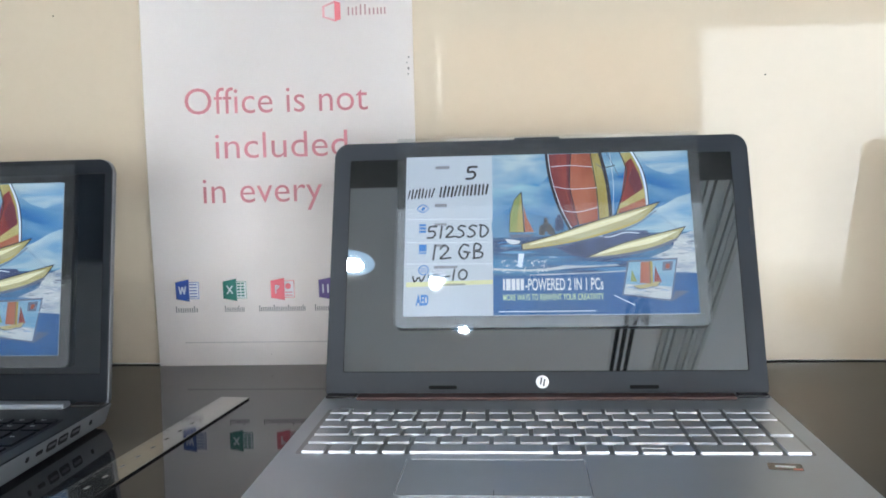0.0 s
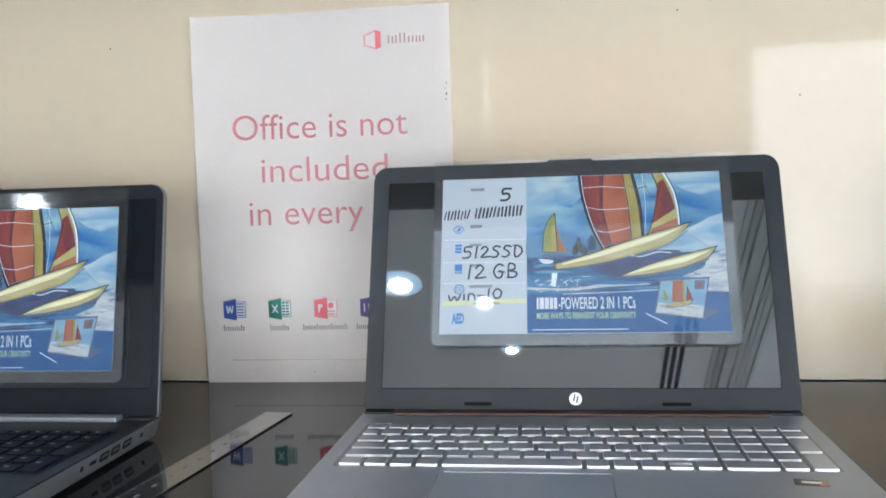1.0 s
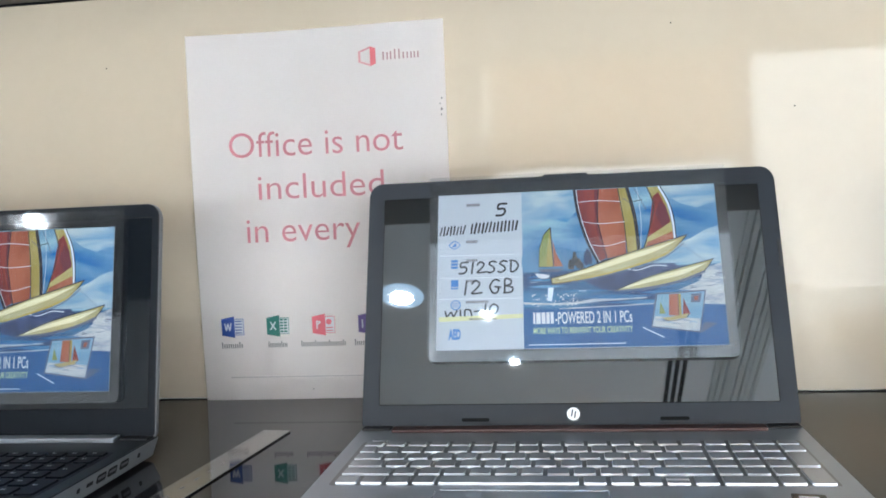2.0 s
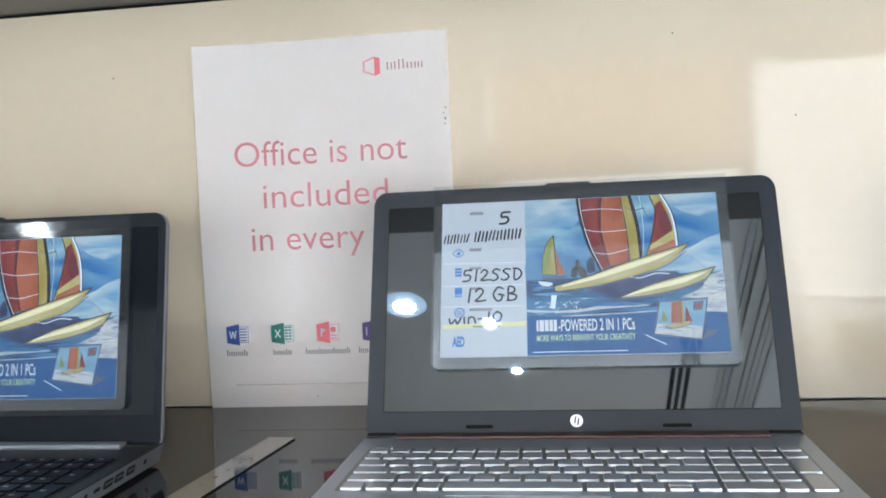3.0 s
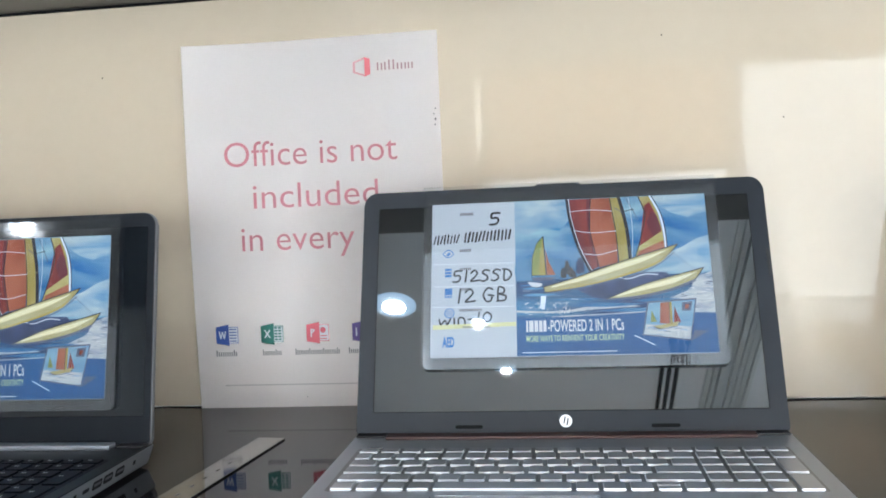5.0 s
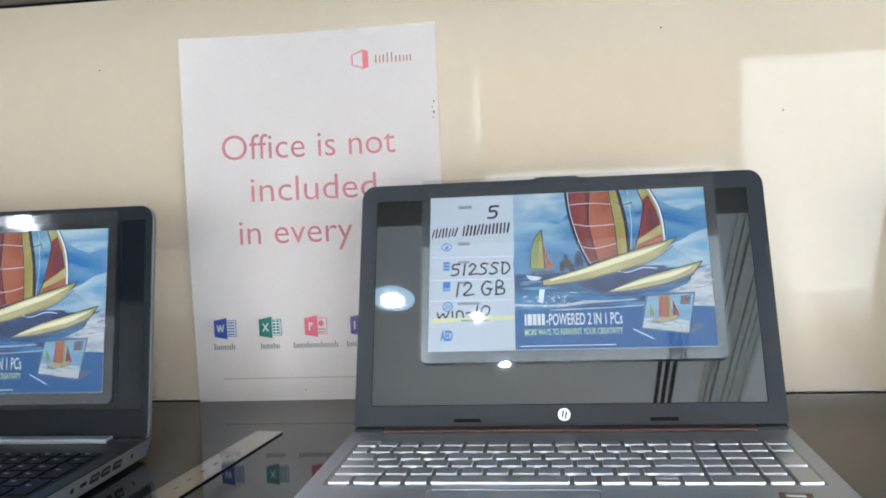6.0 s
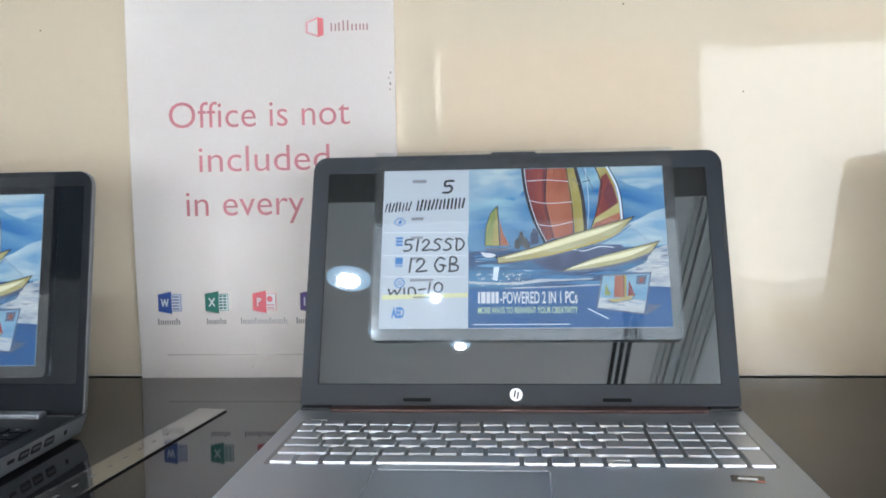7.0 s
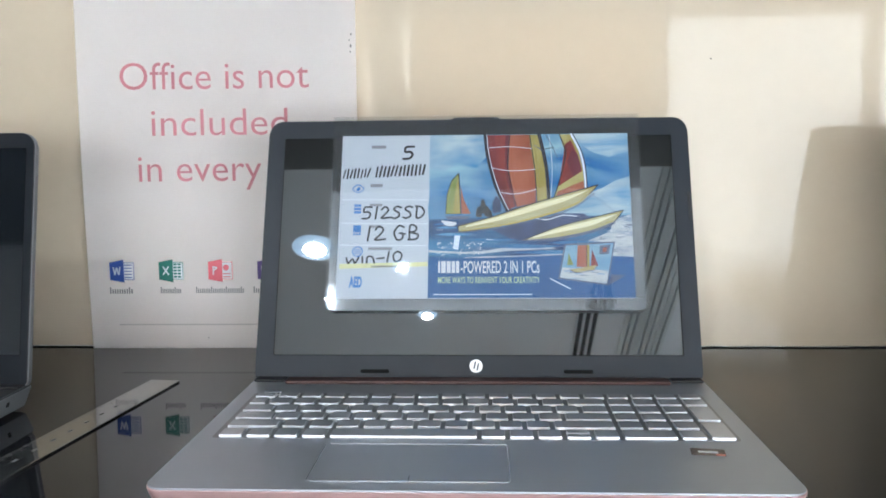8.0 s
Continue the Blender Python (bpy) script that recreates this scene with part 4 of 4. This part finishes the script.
    for a, b, w, h in ((120.5, 73.5, 5, 9), (124, 77, 5.5, 10), (128, 74, 4.5, 9), (131, 73.5, 3.5, 6), (125, 86, 3.2, 3.4)):
        shape("deck_load", ((a, b), (a + w, b - 0.5), (a + w * 0.85, b + h * 0.8), (a + w * 0.45, b + h), (a + w * 0.1, b + h * 0.7)), crew, 6, True, 0.25)
    for a, b, w, h in ((135, 77, 3.6, 12), (138.4, 78, 3.6, 11.5), (137, 88.5, 3.0, 3.4)):
        shape("deck_load", ((a, b), (a + w, b - 0.3), (a + w * 0.9, b + h * 0.85), (a + w * 0.45, b + h), (a + w * 0.1, b + h * 0.8)), M_navy, 6, True, 0.25)
    # lighter swells below the hulls
    swell = watercolor("painted_swell", (0.02, 0.20, 0.50), (0.16, 0.48, 0.82), 30, (0.4, 1, 2.6), 0.15)
    for a, b, w, h in ((126, 46, 70, 3.6), (150, 40.5, 84, 3.2), (84, 57, 34, 2.6), (112, 52, 46, 2.4), (182, 49, 50, 3.4), (84, 63.5, 24, 1.8)):
        leaf("swell", ((a, b), (a + w * 0.35, b + h * 0.6), (a + w * 0.7, b + h * 0.4), (a + w, b + 0.6)), ((a, b), (a + w * 0.4, b - h * 0.5), (a + w * 0.75, b - h * 0.35), (a + w, b + 0.6)), swell, 3.4, 0)
    shape("rudder", ((102, 56), (107, 56), (105, 43), (101, 44)), M_pale, 6)
    rng = random.Random(4)
    for i in range(120):
        a, b = rng.uniform(87, 128), rng.uniform(38, 50)
        r = rng.uniform(0.3, 0.95)
        shape("spray", ((a - r, b), (a, b - r * 0.6), (a + r, b + 0.1), (a, b + r * 0.7)), M_pageink, 7)
    for i in range(26):
        a, b = rng.uniform(226, 253), rng.uniform(41, 68)
        line(((a, b), (a + rng.uniform(2, 5), b + rng.uniform(-0.6, 0.6))), rng.uniform(0.3, 0.7), M_slate if i % 2 else M_pageink, 7, "wave")
    for i in range(22):
        a, b = rng.uniform(82, 215), rng.uniform(40, 68)
        line(((a, b), (a + rng.uniform(5, 14), b + rng.uniform(-0.5, 0.8))), rng.uniform(0.25, 0.5), M_sky if i % 3 else M_pale, 4, "wave")
    # brush shading on sails, hulls and clouds
    for k in range(5):
        line(((133 + 3.4 * k, 150), (134.5 + 3.0 * k, 124), (142 + 2.6 * k, 96), (149.5 + 1.2 * k, 82)), 0.35 + 0.25 * (k % 2), M_maroon if k < 2 else M_sail_shade, 7, "brush_stroke")
    for k in range(4):
        line(((153 + 4.2 * k, 150), (152.5 + 4.8 * k, 118), (158.5 + 3.8 * k, 85)), 0.45, M_sail_shade, 7, "brush_stroke")
    line(((170.5, 150), (175, 120), (176, 88)), 1.0, M_olive, 7, "brush_stroke")
    line(((131, 150), (133.5, 128), (140.5, 101), (149, 81)), 0.9, M_maroon, 8, "brush_stroke")
    for k in range(9):
        a, b = 84 + 13 * k, 66 - 2.2 * (k % 3) - (8 if k > 4 else 0)
        line(((a, b), (a + 7, b + 0.8), (a + 15, b - 0.4)), 0.8, M_navy if k % 2 else M_skyblue, 4, "brush_stroke")
    # blue banner
    shape("banner", ((79.3, 0.3), (255.3, 0.3), (255.3, 36), (209, 38.5), (159, 37), (112, 35.5), (79.3, 36)), M_banner, 11)
    line(((112, 36), (159, 37.2), (209, 38.8), (255, 36.6)), 1.2, M_foam, 12)
    for a, w in ((88, 1.7), (90.6, 4.0), (95.4, 3.4), (99.6, 3.0), (103.4, 2.8)):
        flat(card, "word_bar", bar(X(a), X(a + w), Z(22.4), Z(32.9)), M_pageink, 0.00092)
    letters_on(card, "lettering", "-POWERED 2 IN 1 PCs", X(107.5), X(175), Z(22.3), 0.0152, M_pageink, 0.0002, lift=0.00095, label="white bold printed words")
    letters_on(card, "lettering", "MORE WAYS TO REINVENT YOUR CREATIVITY", X(88), X(175), Z(13.3), 0.0080, M_lime, 0.0001, lift=0.00095, label="lime printed words")
    flat(card, "fine_print", bar(X(84), X(168), Z(3.0), Z(3.7)), M_pale, 0.00092)
    shape("device_screen", ((196.5, 48), (240, 50), (232.5, 11), (190.5, 17)), M_slate, 12)
    shape("device_screen", ((198, 46.5), (238.5, 48.5), (231.5, 12.5), (192, 18)), M_sky, 13)
    shape("device_foam", ((194.5, 27), (233.5, 24), (231.5, 12.5), (192, 18)), M_foam, 14)
    shape("sail", ((208, 46.5), (215.5, 47), (215, 27), (206.5, 27.5)), M_sail_orange, 14)
    shape("sail", ((215.7, 47), (218, 47), (217.5, 27), (215.3, 27)), M_yellow, 15)
    shape("sail", ((220, 43), (225, 28), (218.5, 28)), M_sail_red, 14)
    shape("hull", ((201, 25), (223.5, 29), (221, 25), (206, 22.5)), M_hull, 15)
    shape("sail", ((198.5, 29), (200, 40), (204, 29)), M_green, 14.5)
    for k in range(7):
        a, b = 196 + 4.6 * k, 23.5 - 1.3 * (k % 4)
        line(((a, b), (a + 3.4, b + 0.5), (a + 6.0, b - 0.4)), 0.5, M_slate if k % 2 else M_skyblue, 15.5, "wave")
    line(((215.6, 47), (215.1, 27)), 0.6, M_outline, 16, "mast")
    line(((201, 24.6), (208, 22.4), (221, 24.8), (223.5, 28.8)), 0.5, M_outline, 16)
    shape("device_badge", ((227, 46.5), (236, 47), (234, 38.5), (226, 38.5)), M_slate, 15)
    shape("device_badge", ((229.5, 44.5), (233, 44.5), (232, 40.5), (229, 40.5)), M_sail_orange, 16)
    shape("device_keys", ((232.5, 11), (248, 20), (239, 20.5), (235.5, 20.5)), M_slate, 12)
    line(((184, 17), (201, 8)), 0.8, M_pale, 12, "pen")
    # white column with hand-written specification
    for z in (90, 68, 48):
        line(((2, z), (78, z - 0.8)), 0.5, M_divider, 1, "divider", False)
    shape("highlighter", ((2, 26.5), (79, 28.5), (79, 32.5), (2, 31)), M_highlight, 1)
    for a0, a1, b0, b1 in ((27, 40, 138.5, 141.5), (27, 38, 101.5, 104.5), (27, 38, 83.5, 86), (27, 37, 63.5, 66), (27, 48, 43.3, 45.8), (30, 55, 27.6, 29.4)):
        n = max(3, round((a1 - a0) / 1.7))
        for j in range(n):
            a = a0 + (a1 - a0) * j / n
            flat(card, "word_bar", bar(X(a), X(a + (a1 - a0) / n * 0.75), Z(b0), Z(b1)), M_greyink, 0.00038)
    line(((11, 100.5), (16, 104), (21, 100.5)), 0.9, M_blueink, 2, "symbol")
    line(((11, 99.5), (16, 96.5), (21, 99.5)), 0.9, M_blueink, 2, "symbol")
    shape("symbol", ((14, 99), (16, 98), (18, 100), (16.5, 102)), M_blueink, 2, True)
    for j in range(3):
        shape("symbol", ((13, 77 + 3.1 * j), (19.2, 77 + 3.1 * j), (19.2, 79.3 + 3.1 * j), (13, 79.3 + 3.1 * j)), M_blueink, 2)
    shape("symbol", ((13, 59.5), (19.8, 59.5), (19.8, 66), (13, 66)), M_blueink, 2)
    for j in range(3):
        shape("symbol", ((13 + 2.4 * j, 57), (14.8 + 2.4 * j, 57), (14.8 + 2.4 * j, 58.8), (13 + 2.4 * j, 58.8)), M_blueink, 2)
    ring = [(17.5 + 4.3 * math.cos(a * math.pi / 8), 42 + 4.3 * math.sin(a * math.pi / 8)) for a in range(17)]
    line(ring, 1.0, M_blueink, 2, "symbol", False)
    for dz in (-1.6, 0, 1.6):
        line(((15, 42 + dz), (20, 42 + dz)), 0.7, M_blueink, 2, "symbol", False)
    letters_on(card, "lettering", "AED", X(11), X(22.3), Z(10.3), 0.0128, M_blueink, 0.0006, lift=0.0004, label="blue bold printed letters")

    def scrawl(text, a0, b0, w, h, gap, tilt=0.0, width=1.05):
        a = a0
        for ch in text:
            if ch == " ":
                a += w * 0.5
                continue
            cw = {"1": 0.55, "i": 0.45, "-": 0.7, "w": 1.25}.get(ch, 1.0) * w
            line([(a + gx * cw, b0 + gz * h + (a - a0) * tilt) for gx, gz in GLYPHS[ch]], width, M_marker, 3, "handwriting")
            a += cw + gap

    scrawl("5", 55.5, 128, 10, 12, 1, 0, 2.2)
    scrawl("512SSD", 20.5, 71.8, 8.6, 11, 1.4, 0.015, 1.75)
    scrawl("12 GB", 24.0, 51.8, 10.2, 13, 1.8, 0.02, 1.75)
    scrawl("win-10", 8, 31, 8.6, 9.5, 1.2, 0.045, 1.6)
    # two hand-written words kept as leaning plain bars
    lean = random.Random(12)
    for a0, a1, n, base, h, wid in ((2.0, 27.0, 8, 110.0, 9.0, 1.45), (31.0, 76.5, 13, 111.5, 10.0, 1.75)):
        for j in range(n):
            a, z = a0 + (a1 - a0) * (j + 0.35) / n, base + 0.035 * (j * (a1 - a0) / n)
            k = 0.9 + lean.uniform(-0.4, 0.4)
            line(((a - k, z + lean.uniform(-0.4, 0.6)), (a + k, z + h - lean.uniform(0, 1.6))), wid * lean.uniform(0.85, 1.1), M_marker, 3, "word_bar", False)
    return top


card_a = price_card()
lid_top = silver_lid.matrix_basis @ Vector((0, 0, LID_H + 0.001))
card_a.matrix_basis = pose(lid_top.x, lid_top.y, lid_top.z, -22.3, 0, 0)
black_top = Matrix.Translation(black.location) @ black_lid.matrix_basis @ Vector((0.0102, 0, 0.2088))
card_b = copy_thing(card_a, pose(black_top.x, black_top.y - 0.0015, black_top.z, -10.6, 0, 0))
tagged(card_a, "printed sailboat price card in a clear sleeve on the silver laptop")
tagged(card_b, "printed sailboat price card in a clear sleeve on the black laptop")
